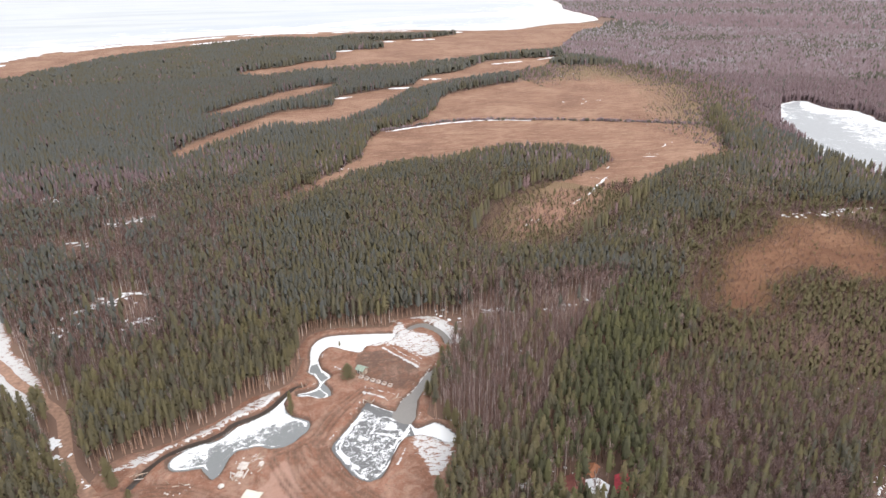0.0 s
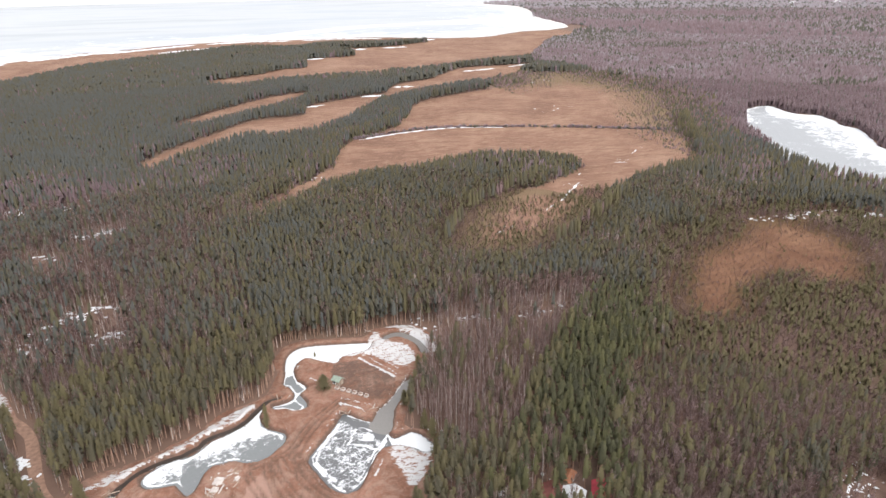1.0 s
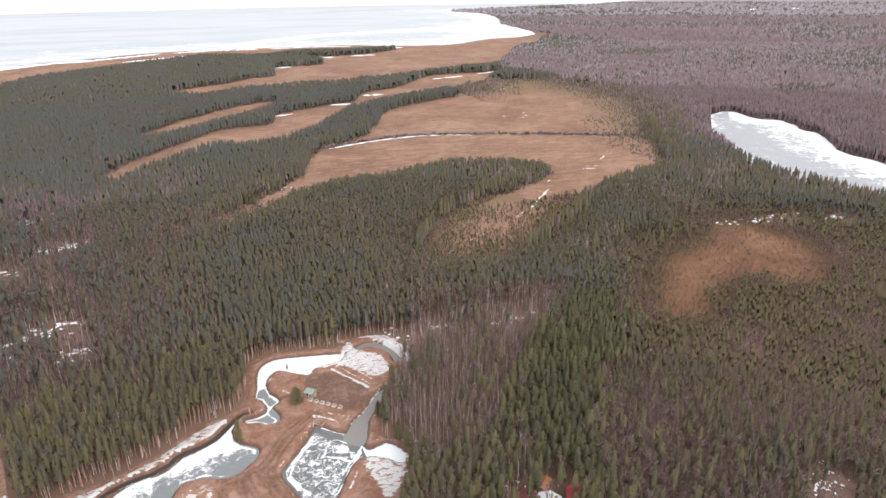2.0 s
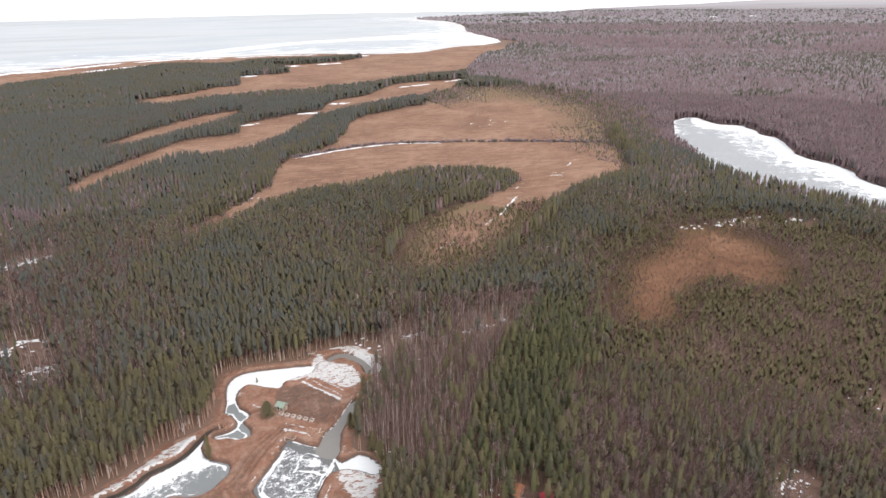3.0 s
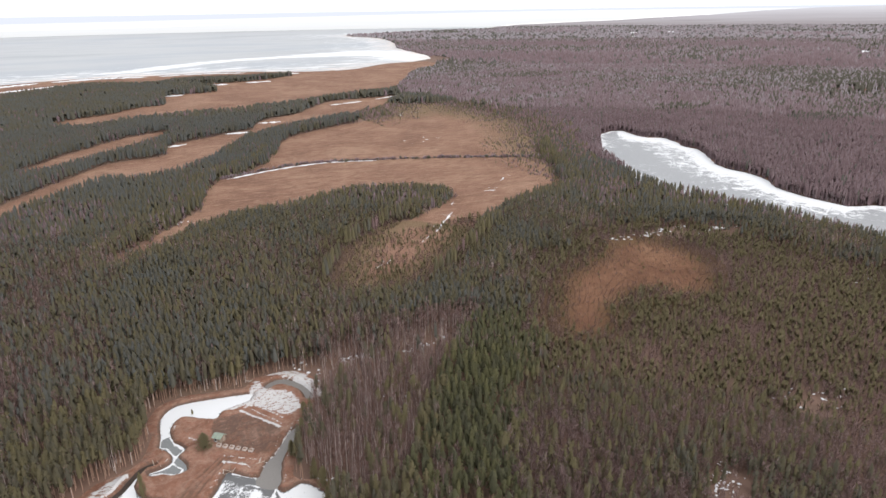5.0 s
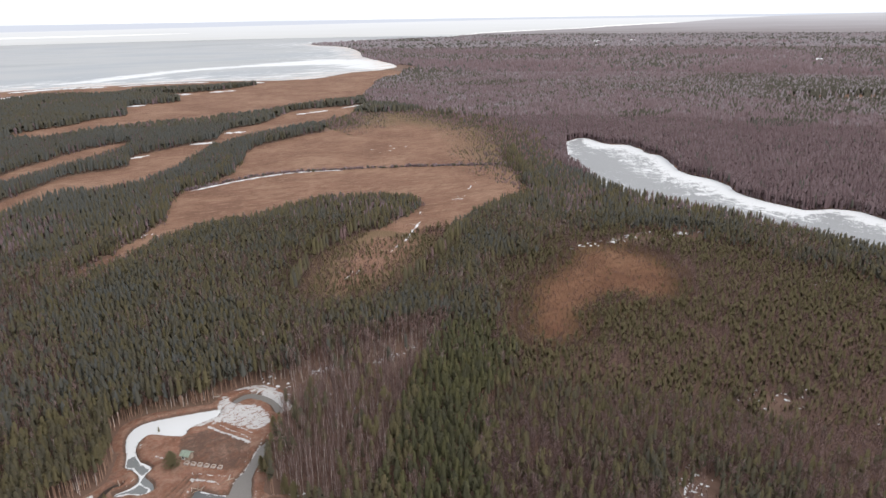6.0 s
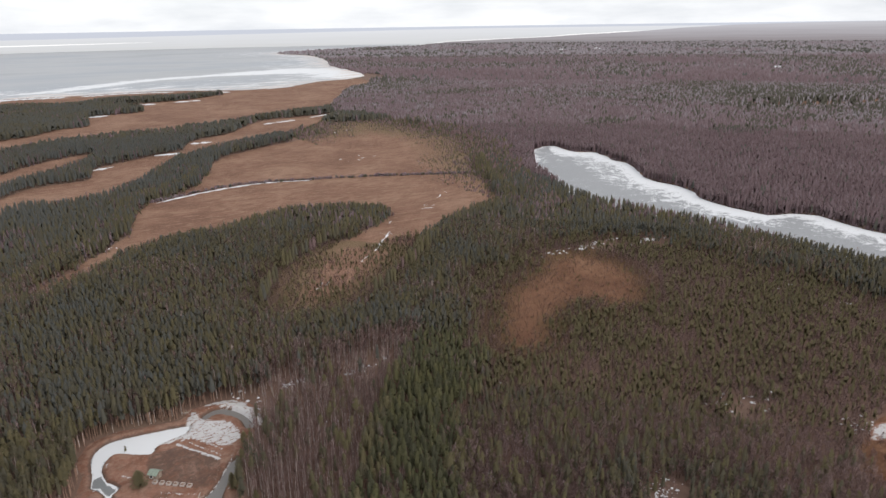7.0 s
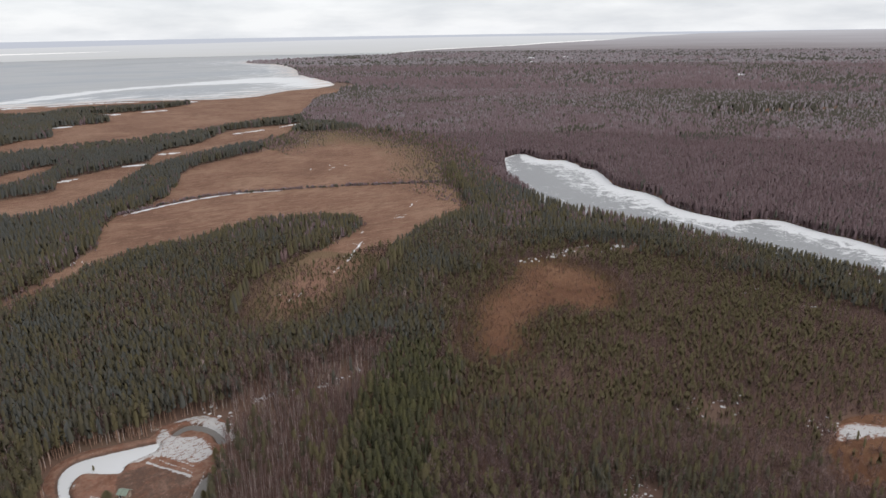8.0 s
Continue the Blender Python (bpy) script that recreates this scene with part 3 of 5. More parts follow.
DITCH = smooth([(-42, 163), (-38.6, 168.6), (-35.3, 172.5), (-32.5, 174.9), (-29.5, 176.1), (-26.5, 177.5), (-22.6, 178.0), (-17.8, 180.6), (-15.4, 183.3), (-12.9, 184.6), (-10.4, 185.3), (-7.8, 186.3), (-5.2, 187.5), (-2.4, 190.2), (0.4, 193.9), (2.0, 196.0), (4.3, 197.7), (7.1, 197.9)], 1, 0.5, closed=False)
RUTS = [smooth(q, 1.5, 0.3, closed=False) for q in ([(25.5, 190), (15, 180.3), (8.7, 170.6), (5.1, 167.7), (-3, 165.2)], [(0.6, 165.5), (1.6, 154.9), (5.2, 144.4), (9, 134)], [(2.6, 165.8), (5.1, 155), (10, 142.9), (15, 132)],
                                                     [(6.3, 166.5), (10, 154.7), (15.6, 143.4), (21, 134)], [(8.4, 168), (12.8, 152.7), (17.6, 144.3), (24, 135)], [(-4.7, 162.9), (-2.2, 153.8), (0.8, 145.7), (4, 136)],
                                                     [(27, 189), (17, 179), (10.5, 169), (9, 160)], [(-52, 160), (-35, 161), (-22, 155), (-12, 143)], [(-50, 157.5), (-35, 158), (-23, 152), (-14, 141)])]
WATERS = [POND_1, POND_2, CANAL, CANAL_2, CANAL_3]


def pond_gap(p):
    return np.min([signed(p, w) for w in WATERS], axis=0)


def clearing_height(p):
    rim, _ = nearest(p, CLEARING)
    z = 0.22 * fbm(p, 6, 2) + 0.3 * fbm(p, 17, 3) + 0.12
    z += 0.3 * np.exp(-((pond_gap(p) - 2.3) / 1.2) ** 2)
    for line in RUTS:
        d, _ = nearest(p, line, False)
        z += 0.25 * np.exp(-((d - 1.7) / 0.5) ** 2) - 0.28 * np.exp(-((d - 0.8) / 0.5) ** 2) + 0.1 * np.exp(-(d / 0.4) ** 2)
    for line in SNOW_ROWS[:5]:
        d, _ = nearest(p, line, False)
        z += 0.28 * np.exp(-(d / 0.6) ** 2)
    d, _ = nearest(p, DITCH, False)
    z += 0.35 * np.exp(-((d - 2.6) / 1.2) ** 2)
    z = z * ease(rim / 3.0)
    k = ease((np.minimum(pond_gap(p), d - 1.0) + 0.8) / 2.0)
    return k * z - (1 - k) * 1.15


def clearing_snow(p):
    s = np.full(len(p), -0.75)
    for poly, much in SNOW_FIELDS:
        s = np.maximum(s, much - 0.9 * np.clip(signed(p, poly) / 1.5 + 0.15, 0, 1.6))
    for i, line in enumerate(SNOW_ROWS):
        d, _ = nearest(p, line, False)
        s = np.maximum(s, 1.3 - d / 0.6 if i in (0, 3) else 0.9 - d / 0.5)
    gap = pond_gap(p)
    s = np.maximum(s, 0.05 - np.abs(gap - 1.4) / 0.9 + 0.7 * fbm(p, 5, 8))
    d, _ = nearest(p, DITCH, False)
    return np.where(d < 1.5, np.minimum(s, -0.2), s)


def clearing_damp(p):
    d, _ = nearest(p, DITCH, False)
    rim, _ = nearest(p, CLEARING)
    s = np.maximum(1.3 - d / 2.0, 0.75 - np.clip(signed(p, PLOT) / 2 + 0.3, 0, 2))
    s = np.maximum(s, 0.45 - rim / 8)
    return np.maximum(s, 1.1 - np.abs(pond_gap(p)) / 1.3)


def clearing_rut(p):
    wide = np.max([np.exp(-((nearest(p, line, False)[0] - 0.8) / 0.5) ** 2) for line in RUTS], axis=0)
    return wide * np.clip(0.75 + 0.5 * fbm(p, 4, 6), 0.25, 1)


tagged(sheet("clearing", CLEARING, 0.55, SOIL, clearing_height, True, snow=clearing_snow, damp=clearing_damp, rut=clearing_rut,
             sand=lambda p: 0.8 - np.clip(signed(p, PAD) / 2 + 0.3, 0, 2)), "bare brown dug soil with wheel ruts and snow remains", kind="structure")


def grown(poly, by):
    c = poly - np.roll(poly, 1, 0)
    t = c + np.roll(c, -1, 0)
    n = np.column_stack([t[:, 1], -t[:, 0]]) / np.maximum(np.hypot(*t.T), 1e-6)[:, None]
    area = np.sum(poly[:, 0] * np.roll(poly[:, 1], -1) - poly[:, 1] * np.roll(poly[:, 0], -1))
    return poly + n * by * (1 if area > 0 else -1)


def rim_snow(poly, inner, edge, reach):
    def f(p):
        s = inner(p) if callable(inner) else np.full(len(p), inner)
        broken = 0.55 * fbm(p, 3.5, 5)
        d = signed(p, poly)
        s = s + (edge + broken) * np.exp(-((d + 1.15) / reach) ** 2) - 0.75 * np.exp(-((d + 0.1) / 0.45) ** 2)
        for line in ICE_LINES:
            s = np.maximum(s, 1.1 - 1.1 * nearest(p, line, False)[0] / 0.55 + broken)
        return np.maximum(s, 1.35 - np.hypot(p[:, 0] - 30.8, (p[:, 1] - 168.9) * 0.9) / 2.1)
    return f


WET_ICE = m_ice("wet_grey_ice", 1.6, (0.135, 0.124, 0.115))
PATCHY_ICE = m_ice("patchy_ice", 1.5, (0.085, 0.084, 0.085))
level = -0.75
for poly, mat, snow, label in (
        (POND_1, ICE, rim_snow(POND_1, lambda p: 0.4 + 0.085 * (p[:, 1] - 176.2 - 0.26 * (p[:, 0] + 8)) + np.where(p[:, 0] < -22, 0.25, 0) + 0.35 * fbm(p, 6, 12), 0.5, 0.35), "frozen pond with a snow-covered bank side"),
        (POND_2, PATCHY_ICE, rim_snow(POND_2, lambda p: np.where((p[:, 0] > 36.4) & (p[:, 1] < 168), 1.0, np.where(p[:, 0] - 28.9 > -0.62 * (p[:, 1] - 174.3), -0.1, 0.4)), 0.2, 0.4), "frozen pond of dark ice with broken snow patches"),
        (CANAL, ICE, rim_snow(CANAL, lambda p: np.where(p[:, 1] > 210 + 0.1 * p[:, 0], 1.25, -0.15), 0.2, 0.3), "narrow frozen channel with white snow cover"),
        (CANAL_2, WET_ICE, -0.3, "channel of wet grey ice"), (CANAL_3, WET_ICE, -0.3, "channel of wet grey ice")):
    level += 0.012
    tagged(sheet("pond", grown(poly, 0.9), 0.33, mat, level, snow=snow), label, kind="structure")

# ground: one sheet to the horizon, open only where the dug clearing lies in it
gb = bmesh.new()
outer = [gb.verts.new((4848 * math.cos(a * math.tau / 128), 4848 * math.sin(a * math.tau / 128), 0)) for a in range(128)]
inner = [gb.verts.new((x, y, 0)) for x, y in CLEARING]
for loop in (outer, inner):
    for a, b in zip(loop, loop[1:] + loop[:1]):
        gb.edges.new((a, b))
bmesh.ops.triangle_fill(gb, edges=gb.edges[:], use_beauty=True)
for f in gb.faces:
    if f.normal.z < 0:
        f.normal_flip()
tagged(part("ground", gb, GROUND), "brown forest floor of litter and moss", kind="structure")

# ---- track and snow ----


def ribbon(name, line, width, z, mat, label, kind, ragged=0.25):
    d = np.gradient(line, axis=0)
    n = np.column_stack([-d[:, 1], d[:, 0]]) / np.maximum(np.hypot(*d.T), 1e-6)[:, None]
    k = len(line)
    w = width * np.clip(1 + ragged * np.array([noise.noise(Vector((x * 0.3, y * 0.3, 2))) for x, y in line]), 0.06, 2)
    w = w * np.clip(2.5 * np.sin(np.linspace(0, math.pi, k)), 0.05, 1) if ragged > 0.5 else w
    cols = [np.column_stack([line + n * (s * w)[:, None], np.full(k, z + (0.05 if abs(s) < 0.3 else 0.0))]) for s in (-0.5, -0.2, 0.2, 0.5)]
    i = np.arange(k - 1)
    faces = np.vstack([np.column_stack([i + c * k, i + 1 + c * k, i + 1 + (c + 1) * k, i + (c + 1) * k])[:, ::-1] for c in range(3)])
    return tagged(new(name, mesh_of(name, np.vstack(cols), faces, [mat])), label, kind=kind)


DITCH_WATER = m_plain("dark_ditch_water", (0.04, 0.03, 0.025), 0.3, 0.3, 1.0, spec=0.4)
ribbon("ditch", DITCH, 1.9, -0.66, DITCH_WATER, "narrow ditch of dark water beside the pond", "structure")
ribbon("brook", smooth([(48.6, 158), (46.4, 148.2), (41.6, 140.1), (37.7, 132)], 1.5, 0.4, closed=False), 1.0, 0.45, DITCH_WATER, "narrow brook of dark water under the trees", "structure")
TRACK_SOIL = m_plain("track_soil", (0.24, 0.145, 0.105), 0.95, 0.3, 0.7)
ribbon("road", TRACK, 3.6, 0.16, TRACK_SOIL, "narrow reddish-brown dirt track through the wood", "structure")
TD = smooth([(-110, 263), (-94, 243.3), (-85.2, 229.3), (-77.9, 220.1), (-71.9, 211.6)], 3, closed=False)
tagged(sheet("snow_verge", TRACK_SNOW, 1.2, SOIL, 0.06, snow=lambda p: 1.15 - 0.5 * np.exp(-(nearest(p, TD, False)[0] / 2.4) ** 2) - 0.9 * np.exp(-nearest(p, TRACK_SNOW)[0] / 1.6), damp=0.25, rut=0.0, sand=0.0), "old snow lying on both sides of the track", kind="structure")
tagged(sheet("field", FIELD_R, 3.0, HEATH, 0.06), "small reddish-brown glade", kind="structure")
for poly in FAR_GLADES:
    tagged(sheet("glade", poly, 14, MARSH, 0.1), "far glade of dry reddish grass", kind="structure")
for poly in FAR_WHITES:
    tagged(sheet("snow_field", poly, 14, SNOW, 0.15), "far white sheet amid the woods, as snow field and as stand-in for village roofs", kind="structure")
SNOW_GLADE = smooth([(225, 81.5), (232, 84.5), (241, 83.5), (248, 75), (261, 64), (254, 60.5), (239, 72), (229, 79)], 2, 1.5)
tagged(sheet("snow_field", SNOW_GLADE, 1.2, SOIL, 0.22, snow=lambda p: 1.15 - 1.1 * np.exp(-nearest(p, SNOW_GLADE)[0] / 2.0), damp=0.1, rut=0.0, sand=0.0), "white snow lying in a glade", kind="structure")

WOOD_DRIFTS = [[(-94, 441), (-88, 452)], [(-85, 456), (-79, 462)], [(-79, 384), (-72, 385), (-66, 391)], [(-65, 392), (-59, 397)], [(-78, 277), (-72.6, 280), (-69, 281.4), (-62, 288)], [(-63, 285.5), (-56, 292)], [(-54.5, 261.9), (-49.3, 262.5), (-44.5, 265.6)], [(-127, 450), (-117, 447)],
               [(-98, 362), (-93, 366)], [(-91, 359), (-85, 362)], [(-75, 348), (-70, 353)], [(-79, 266), (-74, 261)], [(-92, 259.6), (-87, 259.4)], [(-61, 292), (-49, 288.5)], [(79, 229), (92, 230.5)], [(103, 224), (117, 225)], [(120, 226), (128, 229)], [(67, 229), (72, 221)]]
for line, width in (([(-405, 1190), (-370, 1290), (-330, 1380)], 26), ([(-300, 1395), (-230, 1475), (-150, 1530)], 30), ([(-190, 1480), (-100, 1545), (-20, 1600)], 22), ([(0, 1600), (90, 1625), (180, 1600)], 26), ([(-385, 1130), (-350, 1230)], 20),
                    ([(-90, 1440), (0, 1500), (90, 1530)], 18), ([(200, 1600), (290, 1605), (380, 1570)], 18), ([(440, 1520), (470, 1480)], 14), ([(560, 1500), (640, 1530)], 14), ([(111, 565), (153, 579), (192, 583), (217, 579), (246, 566)], 3.2), ([(189, 1388), (240, 1362), (291, 1341)], 22), ([(324, 1350), (373, 1353)], 16), ([(149, 1212), (188, 1214)], 16),
                    ([(160, 789), (188, 786)], 9), ([(213, 845), (240, 841)], 9), ([(345, 951), (399, 964)], 8), ([(426, 975), (471, 994), (520, 1004)], 6), ([(92, 742), (112, 750)], 6),
                    ([(221, 385), (209, 373)], 0.9), ([(207.5, 372.5), (198, 360.5), (191, 353.5)], 1.4), ([(215, 380.5), (203, 366)], 0.8), ([(204, 404), (220, 406)], 1.0), ([(131, 327), (136, 329)], 0.8), ([(133, 315), (139, 318.5)], 0.8), ([(141, 318), (146.5, 324)], 0.7),
                    ([(229, 401), (234, 406)], 0.9), ([(307, 451), (297, 441)], 0.9), ([(271, 423), (278, 419)], 0.9), ([(315, 458), (314, 452)], 0.8), ([(184, 349), (175, 341)], 0.6)) + tuple((q, 1.7) for q in WOOD_DRIFTS if q[0][0] < 0):
    ribbon("snow_drift", smooth(line, 3, 1.2, closed=False), width, 0.2, SNOW, "narrow white snow drift in the reeds", "structure", 1.6)

# scattered remains of snow on the forest floor: place, spread along x and y, count, size
PATCHES = [(200, 363, 4, 5, 9, 0.6), (214, 380, 4, 5, 8, 0.5), (281, 426, 7, 6, 7, 0.8), (140, 322, 7, 5, 8, 0.6), (27, 448, 16, 4, 16, 1.6), (62, 458, 5, 5, 8, 1.3), (395, 820, 14, 10, 8, 2.5), (330, 640, 30, 12, 8, 1.8),
           (-201, 700, 22, 6, 10, 4), (-180, 649, 18, 6, 10, 3.5), (-153, 575, 20, 7, 12, 3), (-150, 503, 18, 8, 14, 3), (-122, 448, 12, 6, 18, 2.6), (-92, 450, 12, 3, 10, 2.4), (-73, 391, 10, 4, 22, 2.6), (-84, 362, 8, 4, 9, 2.2),
           (-130, 400, 22, 20, 22, 2.2), (-110, 340, 16, 16, 18, 2.0), (-56, 341, 6, 4, 6, 2), (10, 441, 10, 4, 9, 2.2), (-76, 268, 6, 5, 14, 1.5), (-66, 284, 8, 6, 24, 1.5), (-52, 290, 6, 3, 14, 1.3), (-51, 262, 6, 4, 26, 1.5),
           (-67, 188, 4.5, 4.5, 26, 1.7), (-64, 180, 3, 4, 12, 1.2), (-73, 177, 4, 4, 8, 1.0), (-53, 167, 2.5, 3, 9, 0.9), (54, 192, 3.5, 5, 46, 0.6), (86, 230, 5, 2, 26, 0.9), (94, 228, 4, 3, 18, 0.8), (110, 224, 6, 2.5, 26, 0.9), (124, 227, 3, 2, 10, 0.8),
           (73, 204, 10, 10, 20, 0.7), (90, 195, 8, 10, 18, 0.7), (64, 226, 5, 8, 30, 0.9), (61, 213, 3, 5, 16, 0.7), (47, 164, 5, 3, 18, 0.9), (308, 283, 22, 4, 40, 1.6), (340, 268, 12, 4, 30, 1.8), (280, 287, 8, 3, 8, 1.4), (298, 349, 12, 6, 16, 1.8), (336, 174, 8, 8, 8, 1.4), (338, 146, 12, 12, 10, 1.3),
           (208, 121, 9, 8, 16, 0.8), (222, 115, 9, 6, 18, 0.8), (231, 88, 5, 5, 30, 0.6), (148, 104, 7, 5, 80, 0.55), (150, 174, 8, 8, 5, 0.6), (118, 142, 8, 9, 26, 0.5), (72, 126, 9, 7, 34, 0.7), (60, 133, 5, 5, 12, 0.6), (180, 140, 30, 30, 14, 0.45)]


def snow_patches():
    r, V, F = rng(5), [], []
    for x, y, sx, sy, n, size in PATCHES:
        for k in range(n):
            cx, cy = x + r.normal(0, sx * 0.6), y + r.normal(0, sy * 0.6)
            if inside(np.array([[cx, cy]]), CLEARING)[0]:
                continue
            s, turn, sides = size * r.uniform(0.3, 1.25), r.uniform(0, 3.14), 9
            a = np.arange(sides) * math.tau / sides
            rad = s * r.uniform(0.55, 1.1, sides)
            px, py = rad * np.cos(a), rad * np.sin(a) * r.uniform(0.35, 0.9)
            b = len(V)
            V.append((cx, cy, 0.3))
            V.extend(zip(cx + px * math.cos(turn) - py * math.sin(turn), cy + px * math.sin(turn) + py * math.cos(turn), [0.2] * sides))
            F += [(b, b + 1 + j, b + 1 + (j + 1) % sides) for j in range(sides)]
    tagged(new("snow_patches", mesh_of("snow_patches", V, F, [SNOW])), "scattered remains of old snow on the forest floor", "snow", kind="stuff")


snow_patches()

# ---- things in the clearing ----
CONCRETE = m_plain("pale_concrete", (0.38, 0.335, 0.305), 0.9, 0.2, 1.2)
WOOD = m_plain("grey_boards", (0.32, 0.25, 0.2), 0.9, 0.35, 2.5)
PALE_BOARD = m_plain("pale_grey_boards", (0.4, 0.35, 0.32), 0.9, 0.25, 2.0)
LOG = m_plain("old_log", (0.2, 0.135, 0.1), 0.95, 0.3, 2.0)
GREEN_METAL = m_plain("green_roof_metal", (0.2, 0.235, 0.19), 0.6, 0.2, 1.5)
RED_METAL = m_plain("dark_red_roof_metal", (0.19, 0.07, 0.06), 0.6, 0.25, 1.0)
CRIMSON = m_plain("crimson_roof_sheet", (0.33, 0.045, 0.06), 0.6, 0.3, 0.8)
ORANGE = m_plain("rust_orange_roof", (0.32, 0.14, 0.08), 0.7, 0.25, 1.0)
GREY_ROOF = m_plain("grey_roof_sheet", (0.3, 0.3, 0.3), 0.8, 0.25, 1.0)
WALL = m_plain("weathered_plank_wall", (0.24, 0.18, 0.14), 0.9, 0.3, 1.5)
DARK_GLASS = m_plain("window_glass", (0.03, 0.035, 0.04), 0.15, 0.1, 1.0, spec=0.5)
WHITE_PAINT = m_plain("white_paint", (0.72, 0.71, 0.69), 0.7, 0.12, 1.0)
TARP = m_plain("pale_tarpaulin", (0.44, 0.41, 0.35), 0.6, 0.12, 0.8)
ROCK = m_plain("pale_rock", (0.42, 0.38, 0.35), 0.9, 0.25, 1.2)


def gable(bm, w, d, z, rise, over, thick):
    """A gabled roof of two slabs along y, with eaves."""
    for s in (-1, 1):
        run = w / 2 + over
        tilt = math.degrees(math.atan2(rise, w / 2))
        length = run / math.cos(radians(tilt))
        m = pose(s * run / 2, 0, z + rise - (run / 2) * rise / (w / 2), 0, s * tilt, 0) @ Matrix.Diagonal((length, d + 2 * over, thick, 1))
        bmesh.ops.create_cube(bm, size=1, matrix=m)
    return bm


def gable_wall(bm, w, d, z, rise):
    """Walls with two pointed ends."""
    h = w / 2
    v = [bm.verts.new(p) for p in ((-h, -d / 2, -0.1), (h, -d / 2, -0.1), (h, -d / 2, z), (0, -d / 2, z + rise), (-h, -d / 2, z), (-h, d / 2, -0.1), (h, d / 2, -0.1), (h, d / 2, z), (0, d / 2, z + rise), (-h, d / 2, z))]
    for f in ((0, 1, 2, 3, 4), (9, 8, 7, 6, 5), (0, 5, 6, 1), (1, 6, 7, 2), (2, 7, 8, 3), (3, 8, 9, 4), (4, 9, 5, 0)):
        bm.faces.new([v[i] for i in f])
    return bm


def cottage(name, label, at, turn, w, d, z, rise, roof_mat, wall_mat=WALL, snow=False, chimney=False, category="house"):
    root = tagged(new(name), label, category)
    root.matrix_basis = pose(*at, 0, 0, 0, turn)
    part("wall", gable_wall(bmesh.new(), w, d, z, rise), wall_mat, root)
    roof = part("roof", gable(bmesh.new(), w, d, z + 0.06, rise, 0.35, 0.1), roof_mat, root)
    for k in (-1, 1):
        win = part("window", box(bmesh.new(), (0.06, 0.9, 0.9), (k * (w / 2 + 0.02), 0.15 * d, z * 0.55)), DARK_GLASS, root)
        f = bmesh.new()
        for dy, dz, sy, sz in ((0, 0.5, 1.1, 0.1), (0, -0.5, 1.1, 0.1), (0.5, 0, 0.1, 0.9), (-0.5, 0, 0.1, 0.9)):
            box(f, (0.09, sy, sz), (k * (w / 2 + 0.03), 0.15 * d + dy, z * 0.55 + dz))
        part("frame", f, WHITE_PAINT, win)
    part("door", box(bmesh.new(), (0.85, 0.08, min(1.9, z * 0.9)), (0.2 * w, -d / 2 - 0.02, min(0.95, z * 0.45)), bevel=0.02), WOOD, root)
    if chimney:
        part("chimney", box(bmesh.new(), (0.5, 0.5, 1.3), (0.12 * w, 0.2 * d, z + rise + 0.2), bevel=0.03), CONCRETE, root)
    if snow:
        part("snow_cover", gable(bmesh.new(), w, d * 0.98, z + 0.17, rise, 0.28, 0.12), SNOW, root, "white snow lying on the roof")
    return root


cottage("shed", "small plank shed with a green metal roof", (27.4, 199.9), 40, 2.6, 2.8, 1.9, 0.8, GREEN_METAL, category="shed")

# clods and stubs of roots on the dug soil
def clods():
    q, V, F = rng(21), [], []
    spots = np.column_stack([q.uniform(-50, 66, 9000), q.uniform(125, 233, 9000)])
    gap = pond_gap(spots)
    keep = inside(spots, CLEARING) & (gap > 0.4) & (q.uniform(0, 1, 9000) < 0.12 + 0.75 * np.exp(-gap / 2.5))
    spots = spots[keep]
    z = clearing_height(spots)
    for (x, y), h in zip(spots, z):
        s, b = q.uniform(0.1, 0.32), len(V)
        a = q.uniform(0, 6.283) + np.arange(4) * 1.571
        V.extend([(x + s * math.cos(t) * q.uniform(0.6, 1.4), y + s * math.sin(t) * q.uniform(0.6, 1.4), h - 0.03) for t in a] + [(x + q.normal(0, 0.05), y, h + s * q.uniform(0.4, 0.9))])
        F += [(b, b + 1, b + 4), (b + 1, b + 2, b + 4), (b + 2, b + 3, b + 4), (b + 3, b, b + 4)]
    tagged(new("clods", mesh_of("clods", V, F, [LOG])), "dark clods and root stubs on the dug soil", "soil", kind="stuff")


clods()

# raised beds in a row on the plot
for k in range(6):
    x, y = 26.6 + 8.2 * k / 5, 197.0 - 7.9 * k / 5
    bed = tagged(new("raised_bed"), "square raised garden bed of grey boards filled with soil", "garden bed", "beds on the plot")
    bed.matrix_basis = pose(x, y, 0.3, 0, 0, -44)
    for dx, dy, sx, sy in ((0, 0.62, 1.34, 0.1), (0, -0.62, 1.34, 0.1), (0.62, 0, 0.1, 1.14), (-0.62, 0, 0.1, 1.14)):
        part("board", box(bmesh.new(), (sx, sy, 0.75), (dx, dy, 0.1), bevel=0.015), PALE_BOARD, bed)
    part("soil", box(bmesh.new(), (1.14, 1.14, 0.6), (0, 0, 0.05), bevel=0.05), LOG, bed)


